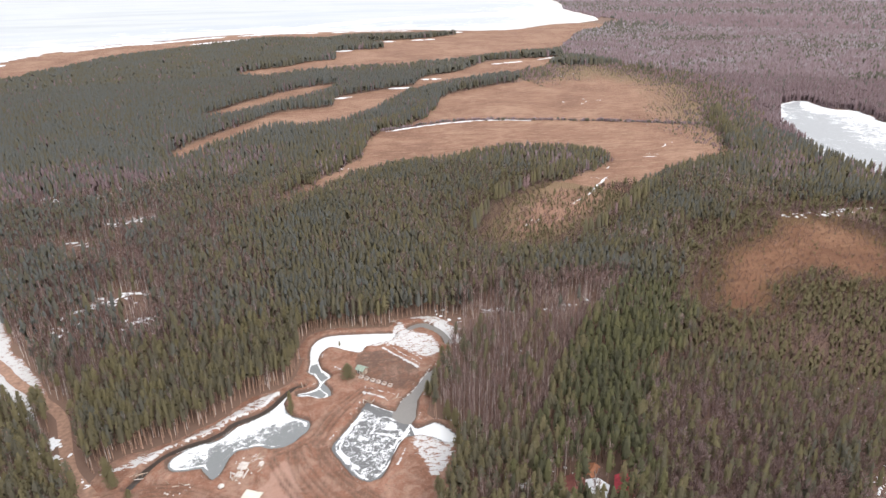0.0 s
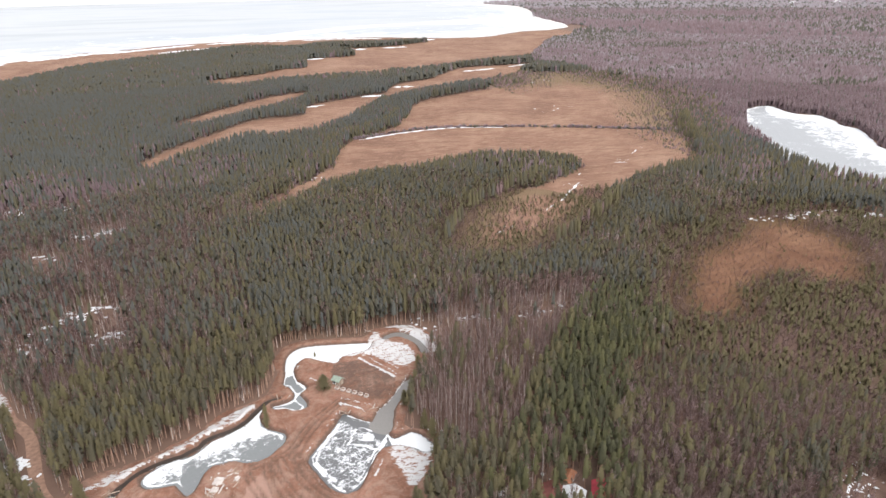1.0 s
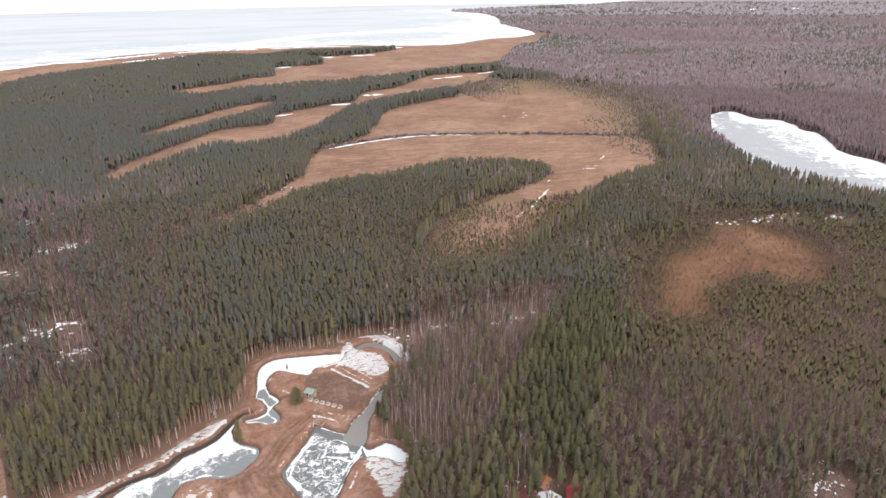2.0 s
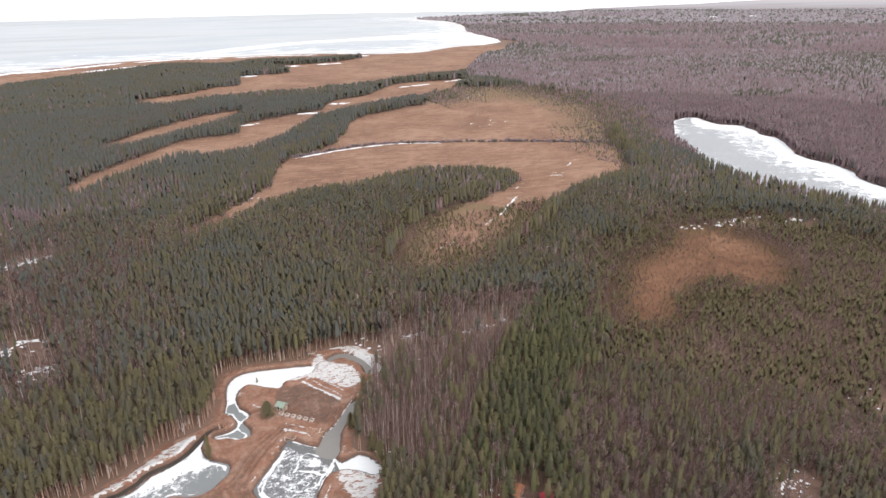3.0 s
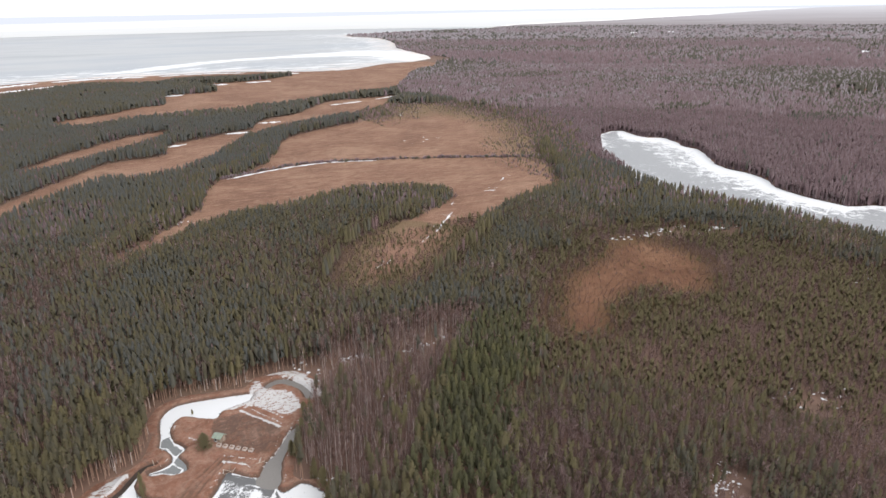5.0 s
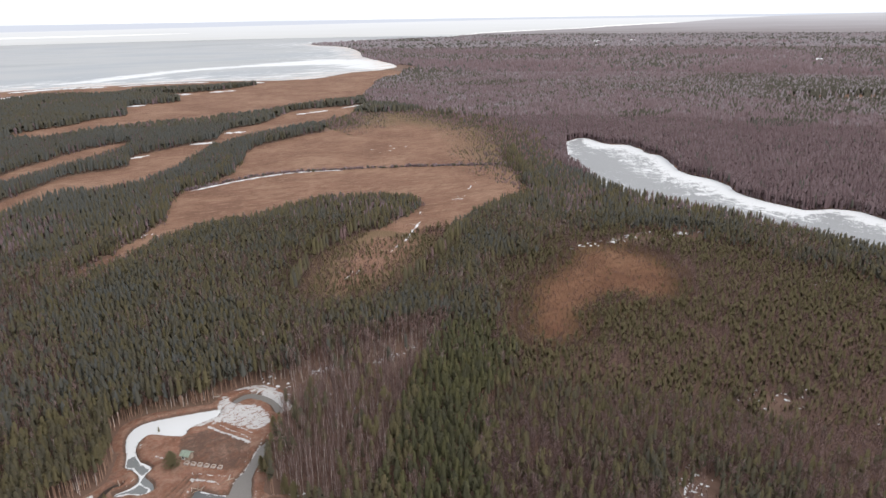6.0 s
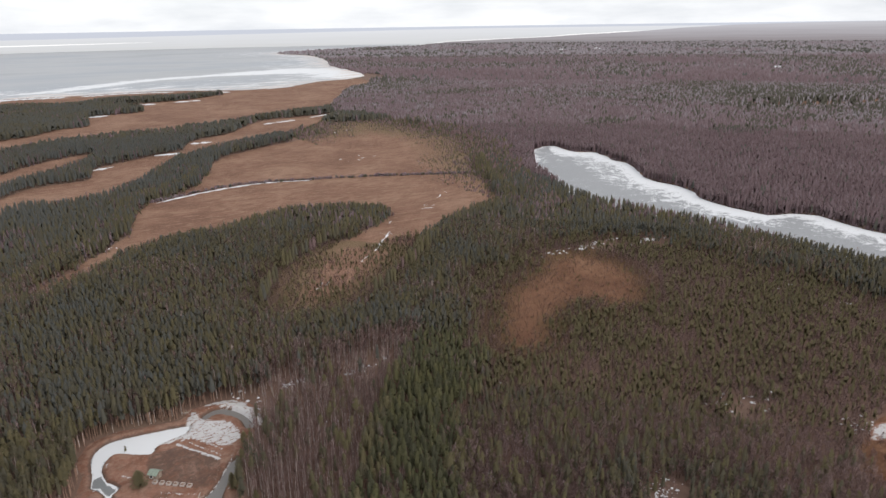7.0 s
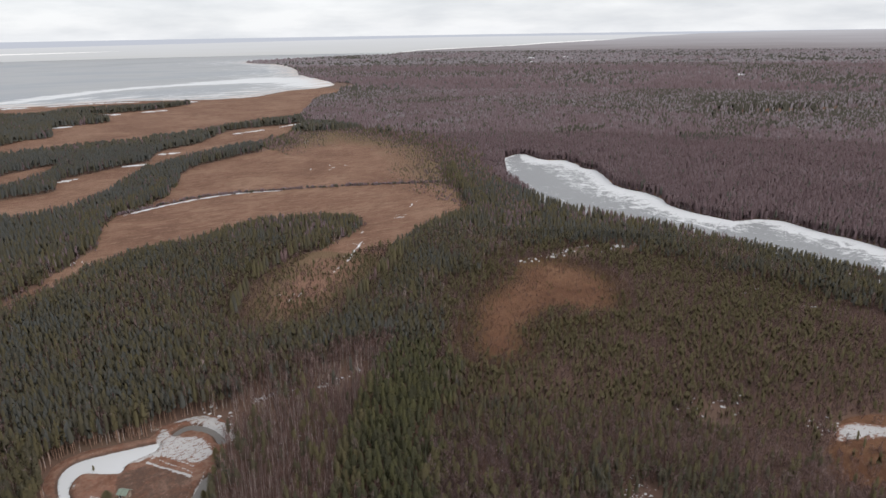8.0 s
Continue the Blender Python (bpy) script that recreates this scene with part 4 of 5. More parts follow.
def log(at, length, radius, turn, mat=LOG, name="log", label="grey weathered log lying on the soil", tilt=0.0):
    bm = bmesh.new()
    bmesh.ops.create_cone(bm, cap_ends=True, segments=9, radius1=radius, radius2=radius * 0.8, depth=length, matrix=pose(0, 0, 0, 90, 0, 0))
    for v in bm.verts:
        v.co += 0.12 * radius * Vector((noise.noise(v.co * 3), noise.noise(v.co * 3 + Vector((5, 5, 5))), noise.noise(v.co * 3 + Vector((9, 2, 1)))))
    ob = part(name, bm, mat)
    ob.matrix_basis = pose(*at, tilt, 0, turn)
    return tagged(ob, label, "log", "logs in the clearing")


r = rng(12)
for x, y, n, spread_by in ((27, 183, 7, 2.2), (31, 180.5, 5, 1.6), (-40, 167, 7, 2.2), (-30, 159.8, 5, 2.5), (-8.4, 164, 16, 2.4), (-14.6, 158.2, 10, 1.4), (-7.4, 160.8, 8, 1.6), (45, 232, 7, 2.0), (9, 197.5, 5, 2.0), (61, 231, 6, 2.5), (36, 182.5, 4, 1.5)):
    for k in range(n):
        log((x + r.normal(0, spread_by * 0.5), y + r.normal(0, spread_by * 0.5), 0.28 + 0.1 * r.uniform()), r.uniform(1.2, 3.6), r.uniform(0.07, 0.17), r.uniform(0, 180), [LOG, WOOD, CONCRETE][k % 3])


def slab(name, label, at, size, turn, mat, category, tilt=0.0, broken=True):
    """A broken plate with uneven outline."""
    bm = bmesh.new()
    w, d, h = size
    rim = [(-.5, -.5), (-.1, -.52), (.48, -.46), (.5, 0.05), (.46, .5), (.05, .47), (-.42, .5), (-.5, .1)] if broken else [(-.5, -.5), (.5, -.5), (.5, .5), (-.5, .5)]
    top = [bm.verts.new((x * w, y * d, h)) for x, y in rim]
    low = [bm.verts.new((x * w, y * d, 0)) for x, y in rim]
    bm.faces.new(top), bm.faces.new(low[::-1])
    for i in range(len(rim)):
        j = (i + 1) % len(rim)
        bm.faces.new((low[i], low[j], top[j], top[i]))
    bmesh.ops.bevel(bm, geom=[e for e in bm.edges], offset=min(0.05, h * 0.2), segments=1, affect="EDGES")
    ob = part(name, bm, mat)
    ob.matrix_basis = pose(*at, tilt, 0, turn)
    return tagged(ob, label, category)


slab("concrete_slab", "broken whitish concrete slab amid rubble", (-12.2, 162.4, 0.25), (2.6, 2.9, 0.3), -28, CONCRETE, "slab", 4)
slab("concrete_slab", "cracked whitish concrete slab sunk into rubble", (-13.3, 159.2, 0.2), (2.0, 2.4, 0.28), -20, CONCRETE, "slab", -6)
slab("concrete_slab", "thin concrete strip beside the broken slab", (-11.6, 158.9, 0.2), (0.4, 3.6, 0.3), -26, CONCRETE, "slab")
slab("concrete_slab", "small pale concrete plate leaning on rubble", (-7.2, 161.6, 0.3), (1.4, 1.8, 0.25), 20, CONCRETE, "slab", 14)


def tarpaulin(at, w, d, h, turn):
    bm = bmesh.new()
    bmesh.ops.create_grid(bm, x_segments=16, y_segments=20, size=0.5)
    for v in bm.verts:
        x, y = v.co.x, v.co.y
        rim = min(0.5 - abs(x), 0.5 - abs(y))
        fold = 0.16 * noise.noise(Vector((x * 7, y * 2.5, 1))) + 0.07 * noise.noise(Vector((x * 16, y * 9, 4)))
        sag = 0.09 * noise.noise(Vector((x * 3, y * 3, 8)))
        v.co = Vector((x * w * (1 + sag), y * d * (1 + sag) + 0.25 * noise.noise(Vector((x * 5, y, 3))), h * min(1, rim / 0.09 + 0.05) * (0.75 + 0.5 * (y + 0.5)) + fold))
    bmesh.ops.solidify(bm, geom=bm.faces[:], thickness=0.03)
    for f in bm.faces:
        f.smooth = True
    ob = part("tarpaulin", bm, TARP)
    ob.matrix_basis = pose(*at, 0, 0, turn)
    return tagged(ob, "large crumpled cream tarpaulin over a flat stack", "tarpaulin")


tarpaulin((-11.2, 148.6, 0.12), 5.0, 6.6, 0.6, -32)


def boulder(at, size, mat=ROCK, label="pale boulder lying on the soil", group=""):
    bm = bmesh.new()
    bmesh.ops.create_icosphere(bm, subdivisions=2, radius=size)
    for v in bm.verts:
        v.co *= 1 + 0.35 * noise.noise(v.co * 1.3 / size + Vector(at))
        v.co.z *= 0.65
    ob = part("boulder", bm, mat)
    ob.matrix_basis = pose(*at, 0, 0, 40 * size)
    return tagged(ob, label, "boulder", group)


boulder((-18, 155.6, 0.45), 0.85)
for k in range(40):
    x, y = (-12.6 + r.normal(0, 2.6), 160.4 + r.normal(0, 2.6)) if k < 30 else (-27 + r.normal(0, 4), 157.5 + r.normal(0, 1.2))
    boulder((x, y, 0.28), r.uniform(0.12, 0.34), [ROCK, LOG, CONCRETE][k % 3], "small stone lying in the rubble", "stones by the pond")

# ---- cottages among the pines, and the hut by the track ----
cottage("cottage", "cottage with a dark red metal roof among pines", (69.6, 125.4), -24, 5.4, 7.6, 2.4, 1.5, RED_METAL, chimney=True)
cottage("cottage", "cottage with a snow-covered roof among pines", (74.6, 123.4), -38, 5.6, 6.0, 2.3, 1.3, GREY_ROOF, snow=True, chimney=True)
cottage("woodshed", "low woodshed with a rusty orange roof", (77.4, 131.0), -46, 2.4, 5.0, 1.8, 0.6, ORANGE, category="shed")
cottage("cottage", "cottage with a crimson roof among pines", (82.6, 123.0), -30, 4.2, 6.4, 2.3, 1.2, CRIMSON)
cottage("outbuilding", "grey-roofed outbuilding among pines", (57.2, 135.4), 76, 2.6, 4.6, 1.9, 0.7, GREY_ROOF, category="shed")
cottage("outbuilding", "small outbuilding with snow on its roof", (58.8, 130.6), 60, 2.6, 3.0, 1.8, 0.6, GREY_ROOF, snow=True, category="shed")
cottage("hut", "grey-roofed hut beside the track", (-77.0, 185.5), 24, 4.2, 7.0, 2.2, 1.2, GREY_ROOF, category="house")
cottage("outbuilding", "small grey outbuilding beside the track", (-64.3, 178.4), 20, 2.2, 3.0, 1.8, 0.5, GREY_ROOF, category="shed")
for k in range(12):
    boulder((71 + r.normal(0, 5), 128.5 + r.normal(0, 2.4), 0.2), r.uniform(0.18, 0.45), WHITE_PAINT, "white-wrapped bundle standing in the yard", "bundles in the yard")

# hedge of bushes along the reed line, bushes by the channels: see the forest below
HEDGE = smooth([(110, 569), (153, 583), (191, 587), (244, 570), (315, 537), (372, 503), (410, 482)], 1.6, 1.5, closed=False)

# ---- the forest ----


def tris_at(centre, normal, size, r, slim=1.0):
    """Loose triangles round their centres, facing along normal, turned at random."""
    n = normal / np.linalg.norm(normal, axis=1, keepdims=True)
    ref = np.where(np.abs(n[:, 2:]) < 0.9, [[0, 0, 1.0]], [[1.0, 0, 0]])
    u = np.cross(n, ref)
    u /= np.linalg.norm(u, axis=1, keepdims=True)
    w = np.cross(n, u)
    a = r.uniform(0, 6.283, len(n))
    out = []
    for k in range(3):
        b = (a + k * 2.0944 + r.uniform(-0.35, 0.35, len(n)))[:, None]
        out.append(centre + size[:, None] * (np.cos(b) * u + slim * np.sin(b) * w))
    return np.stack(out, 1).reshape(-1, 3)


def stem(height, radius, sides, lean, rings=2):
    v, f = [], []
    for k in range(rings + 1):
        t = k / rings
        for s in range(sides):
            a = 6.2832 * s / sides
            rr = radius * (1 - 0.8 * t)
            v.append((rr * math.cos(a) + lean[0] * t * t, rr * math.sin(a) + lean[1] * t * t, height * t - 0.2 * (k == 0)))
    for k in range(rings):
        for s in range(sides):
            i, j = k * sides + s, k * sides + (s + 1) % sides
            f += [(i, j, j + sides), (i, j + sides, i + sides)]
    return np.array(v), np.array(f)


def stem_normals(sv):
    n = sv * (1, 1, 0)
    return n / np.maximum(np.linalg.norm(n, axis=1, keepdims=True), 1e-6)


def hull(r, sides, levels, wide, z0, z1, tip, foot=0.7):
    """A closed uneven crown: (verts, triangles, normals), widest low down, drawn in to a tip."""
    v, n, f = [(0.0, 0.0, z0 - 0.15)], [(0.0, 0.0, -1.0)], []
    for k in range(levels):
        t = 1.3 * k / levels if levels == 2 else k / levels
        rad = wide * (0.92 if levels == 2 else min(1.0, foot + 1.3 * t)) * (1 - t ** tip) ** 0.6
        turn = r.uniform(0, 6.283)
        for j in range(sides):
            a = turn * (k == 0) + 6.2832 * (j + 0.5 * (k % 2)) / sides + r.uniform(-0.25, 0.25)
            q = rad * r.uniform(0.72, 1.2)
            v.append((q * math.cos(a), q * math.sin(a), z0 + (z1 - z0) * (t + r.uniform(-0.3, 0.3) / levels)))
            n.append((0.5 * math.cos(a), 0.5 * math.sin(a), 0.6 + 0.4 * t))
    v.append((r.normal(0, 0.12) * wide, r.normal(0, 0.12) * wide, z1))
    n.append((0.0, 0.0, 1.0))
    top = len(v) - 1
    for j in range(sides):
        i = (j + 1) % sides
        f.append((0, 1 + i, 1 + j))
        for k in range(levels - 1):
            lo, hi = 1 + k * sides, 1 + (k + 1) * sides
            f += [(lo + j, lo + i, hi + i), (lo + j, hi + i, hi + j)]
        last = 1 + (levels - 1) * sides
        f.append((last + j, last + i, top))
    return np.array(v), np.array(f), np.array(n)


def gathered(sv, sf, pieces):
    """Trunk and crown pieces as one shape: trunk verts and faces, crown verts and faces, normals of all."""
    V, F, N, base = [], [], [], 0
    for v, f, n in pieces:
        V.append(v), F.append(f + base), N.append(n)
        base += len(v)
    n = np.vstack([stem_normals(sv)] + N) if len(sv) else np.vstack(N)
    return sv, sf, np.vstack(V), np.vstack(F), n / np.maximum(np.linalg.norm(n, axis=1, keepdims=True), 1e-6)


def pine_shape(seed, round_by, levels, loose, size, sides, base=0.45, wide=1.5, tip=0.6):
    """A conifer 12 m high: trunk, an uneven closed crown, and loose needle clumps that break its outline."""
    r = rng(seed)
    sv, sf = stem(11.0, 0.17, sides, r.normal(0, 0.2, 2), 2 if sides > 3 else 1)
    pieces = [hull(r, round_by, levels, wide * (0.62 if loose > 20 else 0.78 if loose else 1.0), 12 * base, 12.0, tip)]
    if loose:
        t = r.uniform(0, 1, loose) ** 0.9
        spokes = r.uniform(0, 6.283, 11)
        ang = spokes[r.integers(0, 11, loose)] + r.normal(0, 0.3, loose)
        rad = wide * np.minimum(1.0, 0.7 + 1.3 * t) * np.clip(1 - t ** tip, 0.02, 1) ** 0.6 * r.uniform(0.72, 1.2, loose)
        c = np.column_stack([rad * np.cos(ang), rad * np.sin(ang), 12 * (base + (1 - base) * t) - 0.15 * rad])
        soft = np.column_stack([np.cos(ang) * 0.6, np.sin(ang) * 0.6, 0.6 + 0.4 * t]) + r.normal(0, 0.14, (loose, 3))
        v = tris_at(c, soft + r.normal(0, 0.5, (loose, 3)), size * r.uniform(0.6, 1.3, loose), r)
        pieces.append((v, np.arange(len(v)).reshape(-1, 3), np.repeat(soft, 3, 0)))
    return gathered(sv, sf, pieces)


def bare_shape(seed, count, width, sides, base=0.35, wide=1.35, core=0):
    """A leafless birch or alder 11 m high: trunk, twigs that fan upwards into an oval crown, far off round a dense core of twigs."""
    r = rng(seed)
    sv, sf = stem(10.4, 0.13, sides, r.normal(0, 0.3, 2), 2 if sides > 3 else 1)
    pieces = []
    if core:
        pieces.append(hull(r, core, 2, wide * 0.8, 11 * base, 10.6, 1.8))
    t = r.uniform(0, 1, count)
    ang = r.uniform(0, 6.283, count)
    reach = wide * (0.45 + 0.6 * np.sin(np.pi * (0.2 + 0.7 * t))) * r.uniform(0.45, 1.15, count)
    tipz = 11 * (base + (1.0 - base) * np.clip(t + r.normal(0, 0.05, count), 0.05, 1.02))
    tip = np.column_stack([reach * np.cos(ang), reach * np.sin(ang), tipz])
    start = np.column_stack([tip[:, 0] * 0.25, tip[:, 1] * 0.25, np.maximum(tipz - r.uniform(1.0, 1.9, count), 11 * base * 0.75)])
    d = tip - start
    d /= np.linalg.norm(d, axis=1, keepdims=True)
    side = np.cross(d, r.normal(0, 1, (count, 3)))
    side /= np.linalg.norm(side, axis=1, keepdims=True)
    w = width * r.uniform(0.6, 1.4, count)[:, None]
    v = np.stack([start, tip - side * w, tip + side * w], 1).reshape(-1, 3)
    soft = np.column_stack([np.cos(ang) * 0.6, np.sin(ang) * 0.6, 0.55 + 0.4 * t])
    pieces.append((v, np.arange(len(v)).reshape(-1, 3), np.repeat(soft, 3, 0)))
    return gathered(sv, sf, pieces)


def lump_shape(seed, count, size, high=11.0, wide=4.5, levels=2):
    """A clump of close crowns: several uneven closed tops of different heights."""
    r = rng(seed)
    pieces = []
    for k in range(count):
        a, q = r.uniform(0, 6.283), wide * math.sqrt(r.uniform(0, 1))
        v, f, n = hull(r, 4, levels, size * r.uniform(0.75, 1.3), high * r.uniform(0.1, 0.25), high * r.uniform(0.8, 1.05), 1.8, 0.85)
        pieces.append((v + (q * math.cos(a), q * math.sin(a), 0), f, n))
    return gathered(np.zeros((0, 3)), np.zeros((0, 3), int), pieces)


def forest(name, label, spots, heights, tones, shapes, unit, mats, r):
    """One mesh of many trees, built from a few shapes, each turned, sized and tinted on its own."""
    V, F, W, A, N, base = [], [], [], [], [], 0
    pick = r.integers(0, len(shapes), len(spots))
    for k, (sv, sf, cv, cf, nv) in enumerate(shapes):
        m = pick == k
        n = int(m.sum())
        if not n:
            continue
        tv = np.vstack([sv, cv])
        tf = np.vstack([sf, cf + len(sv)]).astype(np.int64)
        ang, s = r.uniform(0, 6.283, n), heights[m] / unit
        wide = np.sqrt(s) * r.uniform(0.82, 1.22, n)
        c, q = np.cos(ang)[:, None] * wide[:, None], np.sin(ang)[:, None] * wide[:, None]
        x = tv[:, 0] * c - tv[:, 1] * q + spots[m, 0][:, None]
        y = tv[:, 0] * q + tv[:, 1] * c + spots[m, 1][:, None]
        z = np.broadcast_to(tv[:, 2], x.shape) * s[:, None]
        V.append(np.stack([x, y, z], 2).reshape(-1, 3))
        F.append((tf[None] + (base + np.arange(n) * len(tv))[:, None, None]).reshape(-1, 3))
        W.append(np.tile(np.r_[np.zeros(len(sf), int), np.ones(len(cf), int)], n))
        A.append(np.repeat(tones[m], len(tv)))
        if nv is not None:
            ca, sa = np.cos(ang)[:, None], np.sin(ang)[:, None]
            q = np.stack([nv[:, 0] * ca - nv[:, 1] * sa, nv[:, 0] * sa + nv[:, 1] * ca, np.broadcast_to(nv[:, 2], x.shape)], 2).reshape(-1, 3)
            N.append(q / np.maximum(np.linalg.norm(q, axis=1, keepdims=True), 1e-6))
        base += n * len(tv)
    if base:
        tagged(new(name, mesh_of(name, np.vstack(V), np.vstack(F), mats, np.concatenate(W), np.vstack(N) if N else None, tone=np.concatenate(A))), label, "trees", kind="stuff")


def spread(r0, r1, step, seed, a0=-26.0, a1=80.0):
    """Uneven spots about step metres apart in a ring of the plan, between two bearings."""
    r = rng(seed)
    g = np.arange(-r1, r1, step)
    x, y = np.meshgrid(g, g)
    p = np.stack([x.ravel(), y.ravel()], 1)
    p += r.uniform(-0.42, 0.42, p.shape) * step
    d, a = np.hypot(*p.T), np.degrees(np.arctan2(p[:, 0], p[:, 1]))
    return p[(d > r0) & (d <= r1) & (a > a0) & (a < a1)]


OPEN = [SEA, LAKE, CLEARING, MARSH_B1, MARSH_B2, MARSH_B4, MARSH_B5, TRACK_SNOW, FIELD_R] + FAR_WHITES


GLADES = [(310, 274, 20, 11), (342, 258, 12, 10), (-122, 448, 14, 7), (-67, 188, 6, 6), (10, 441, 14, 5), (-84, 362, 10, 4), (88, 230, 10, 3), (111, 224, 8, 3), (54, 192, 4, 6), (-150, 503, 16, 6), (-153, 575, 18, 7), (310, 283, 22, 4), (342, 268, 12, 4)]
BELT = smooth([(14, 400), (2, 372), (-22, 338), (-42, 305), (-55, 272), (-70, 248), (-100, 256), (-92, 290), (-66, 318), (-42, 350), (-14, 392)], 6, 4)


def stature(p):
    """Height of grown trees over the plan: tall round the clearing, lower towards the marsh."""
    d = np.hypot(*p.T)
    h = np.interp(d, (0, 235, 330, 450, 700, 950, 5000), (11.8, 11.6, 10.2, 9.0, 9.6, 10.6, 10.8))
    return np.where(inside(p, PURPLE), np.maximum(h, 9.5), h)


def vigour(p):
    """How well trees grow: little on the bog and round the soft ends of the marsh."""
    gap = np.minimum(signed(p, MARSH_R), signed(p, LOBE))
    v = np.clip(0.12 + gap / 62, 0, 1)
    east = (p[:, 0] > 320) & (p[:, 1] > 440) & (p[:, 1] < 900)
    v = np.where(east, np.minimum(v, np.clip(0.15 + signed(p, MARSH_A) / 75, 0, 1)), v)
    sb = signed(p, BOG) + 10 * np.array([noise.noise(Vector((x / 25, y / 25, 3))) for x, y in p])
    return np.minimum(v, np.clip(0.5 + sb / 22, 0.34, 1))


def wooded(p, r):
    """Which spots bear a tree."""
    keep = np.ones(len(p), bool)
    for poly in OPEN:
        keep &= ~inside(p, poly)
    b3 = inside(p, MARSH_B3) & ~inside(p, WOOD_C)
    keep &= ~b3
    for poly in FAR_GLADES:
        keep &= ~inside(p, poly) | (r.uniform(0, 1, len(p)) < 0.2)
    shore = (p[:, 1] > 900) & (p[:, 1] < 1760) & (p[:, 0] < 960)
    if shore.any():
        keep[shore] &= nearest(p[shore], SEA[:-24], False)[0] > 75
    near = np.hypot(*p.T) < 1000
    q = p[near]
    k = np.ones(len(q), bool)
    k &= signed(q, MARSH_A) > 0
    k &= vigour(q) > 0.5 + r.uniform(-0.12, 0.12, len(q))
    td, _ = nearest(q, TRACK, False)
    k &= td > 3.2
    for x, y, sx, sy in GLADES:
        k &= (np.hypot((q[:, 0] - x) / sx, (q[:, 1] - y) / sy) > 1) | (r.uniform(0, 1, len(q)) < 0.35)
    for line in WOOD_DRIFTS:
        x, y = np.mean(line, axis=0)
        s = 3 + np.hypot(line[-1][0] - line[0][0], line[-1][1] - line[0][1]) / 2
        along = (q[:, 0] - x) * x / math.hypot(x, y) + (q[:, 1] - y) * y / math.hypot(x, y)
        across = (q[:, 0] - x) * y / math.hypot(x, y) - (q[:, 1] - y) * x / math.hypot(x, y)
        far = 1.5 if y > 330 else 0.95
        k &= (np.hypot(across / s, (along + 9 * far) / (14 * far)) > 1) | (r.uniform(0, 1, len(q)) < 0.4)
    yard = np.hypot((q[:, 0] - 74) / 1.35, q[:, 1] - 124) < 8
    k &= ~(yard & (r.uniform(0, 1, len(q)) < 0.85))
    keep[near] &= k
    return keep


def kinds(p, r):
    """Chance of a bare tree, and the tint of the crowns, over the plan, with haze painted into far tints."""
    d = np.hypot(*p.T)
    n1 = np.array([noise.noise(Vector((x / 60, y / 60, 1.0))) for x, y in p])
    n2 = np.array([noise.noise(Vector((x / 22, y / 22, 5.0))) for x, y in p])
    bare = 0.14 + 0.35 * n1 + 0.28 * n2
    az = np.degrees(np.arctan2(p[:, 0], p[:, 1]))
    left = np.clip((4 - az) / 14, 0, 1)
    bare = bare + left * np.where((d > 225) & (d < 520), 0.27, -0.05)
    snowy = np.min([np.hypot(p[:, 0] - np.mean(q, axis=0)[0], p[:, 1] - np.mean(q, axis=0)[1] + 9) for q in WOOD_DRIFTS], axis=0)
    bare = bare + 0.5 * np.exp(-(snowy / 16) ** 2)
    bare = np.where(d > 520, 0.4 * bare, bare)
    bare = np.where(inside(p, BELT), 0.66 + 0.3 * n2, bare)
    bare = np.where(inside(p, BARE_BAND), 0.78 + 0.4 * n2, bare)
    bare = np.where(inside(p, GREEN_BAND), 0.1 + 0.2 * n2, bare)
    beyond = inside(p, PURPLE)
    n3 = np.array([noise.noise(Vector((x / 420, y / 420, 8.0))) for x, y in p])
    bare = np.where(beyond, 0.97 + 0.1 * n2 - np.clip((d - 800) / 500, 0, 1) * np.clip(0.2 + 0.75 * n3 + 0.35 * n1, 0, 0.65), bare)
    for x, y, sx, sy in CONIFER_STANDS:
        bare = np.where(np.hypot((p[:, 0] - x) / sx, (p[:, 1] - y) / sy) < 1 + 0.6 * n1 + 0.3 * n2, 0.55, bare)
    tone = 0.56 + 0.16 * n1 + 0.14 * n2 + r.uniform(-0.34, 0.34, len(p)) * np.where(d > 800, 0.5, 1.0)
    # far conifers are pushed to the grey end, haze put into their colour
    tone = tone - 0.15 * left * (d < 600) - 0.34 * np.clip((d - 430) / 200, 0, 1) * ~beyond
    tone = tone + np.where(inside(p, GREEN_BAND), 0.1, 0) + np.where(inside(p, BARE_BAND), -0.06, 0)
    # haze painted into the tint: bare woods grow paler with distance
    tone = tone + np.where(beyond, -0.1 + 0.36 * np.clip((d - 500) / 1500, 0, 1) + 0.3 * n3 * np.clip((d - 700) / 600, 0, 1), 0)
    return bare, np.clip(tone, 0, 1)


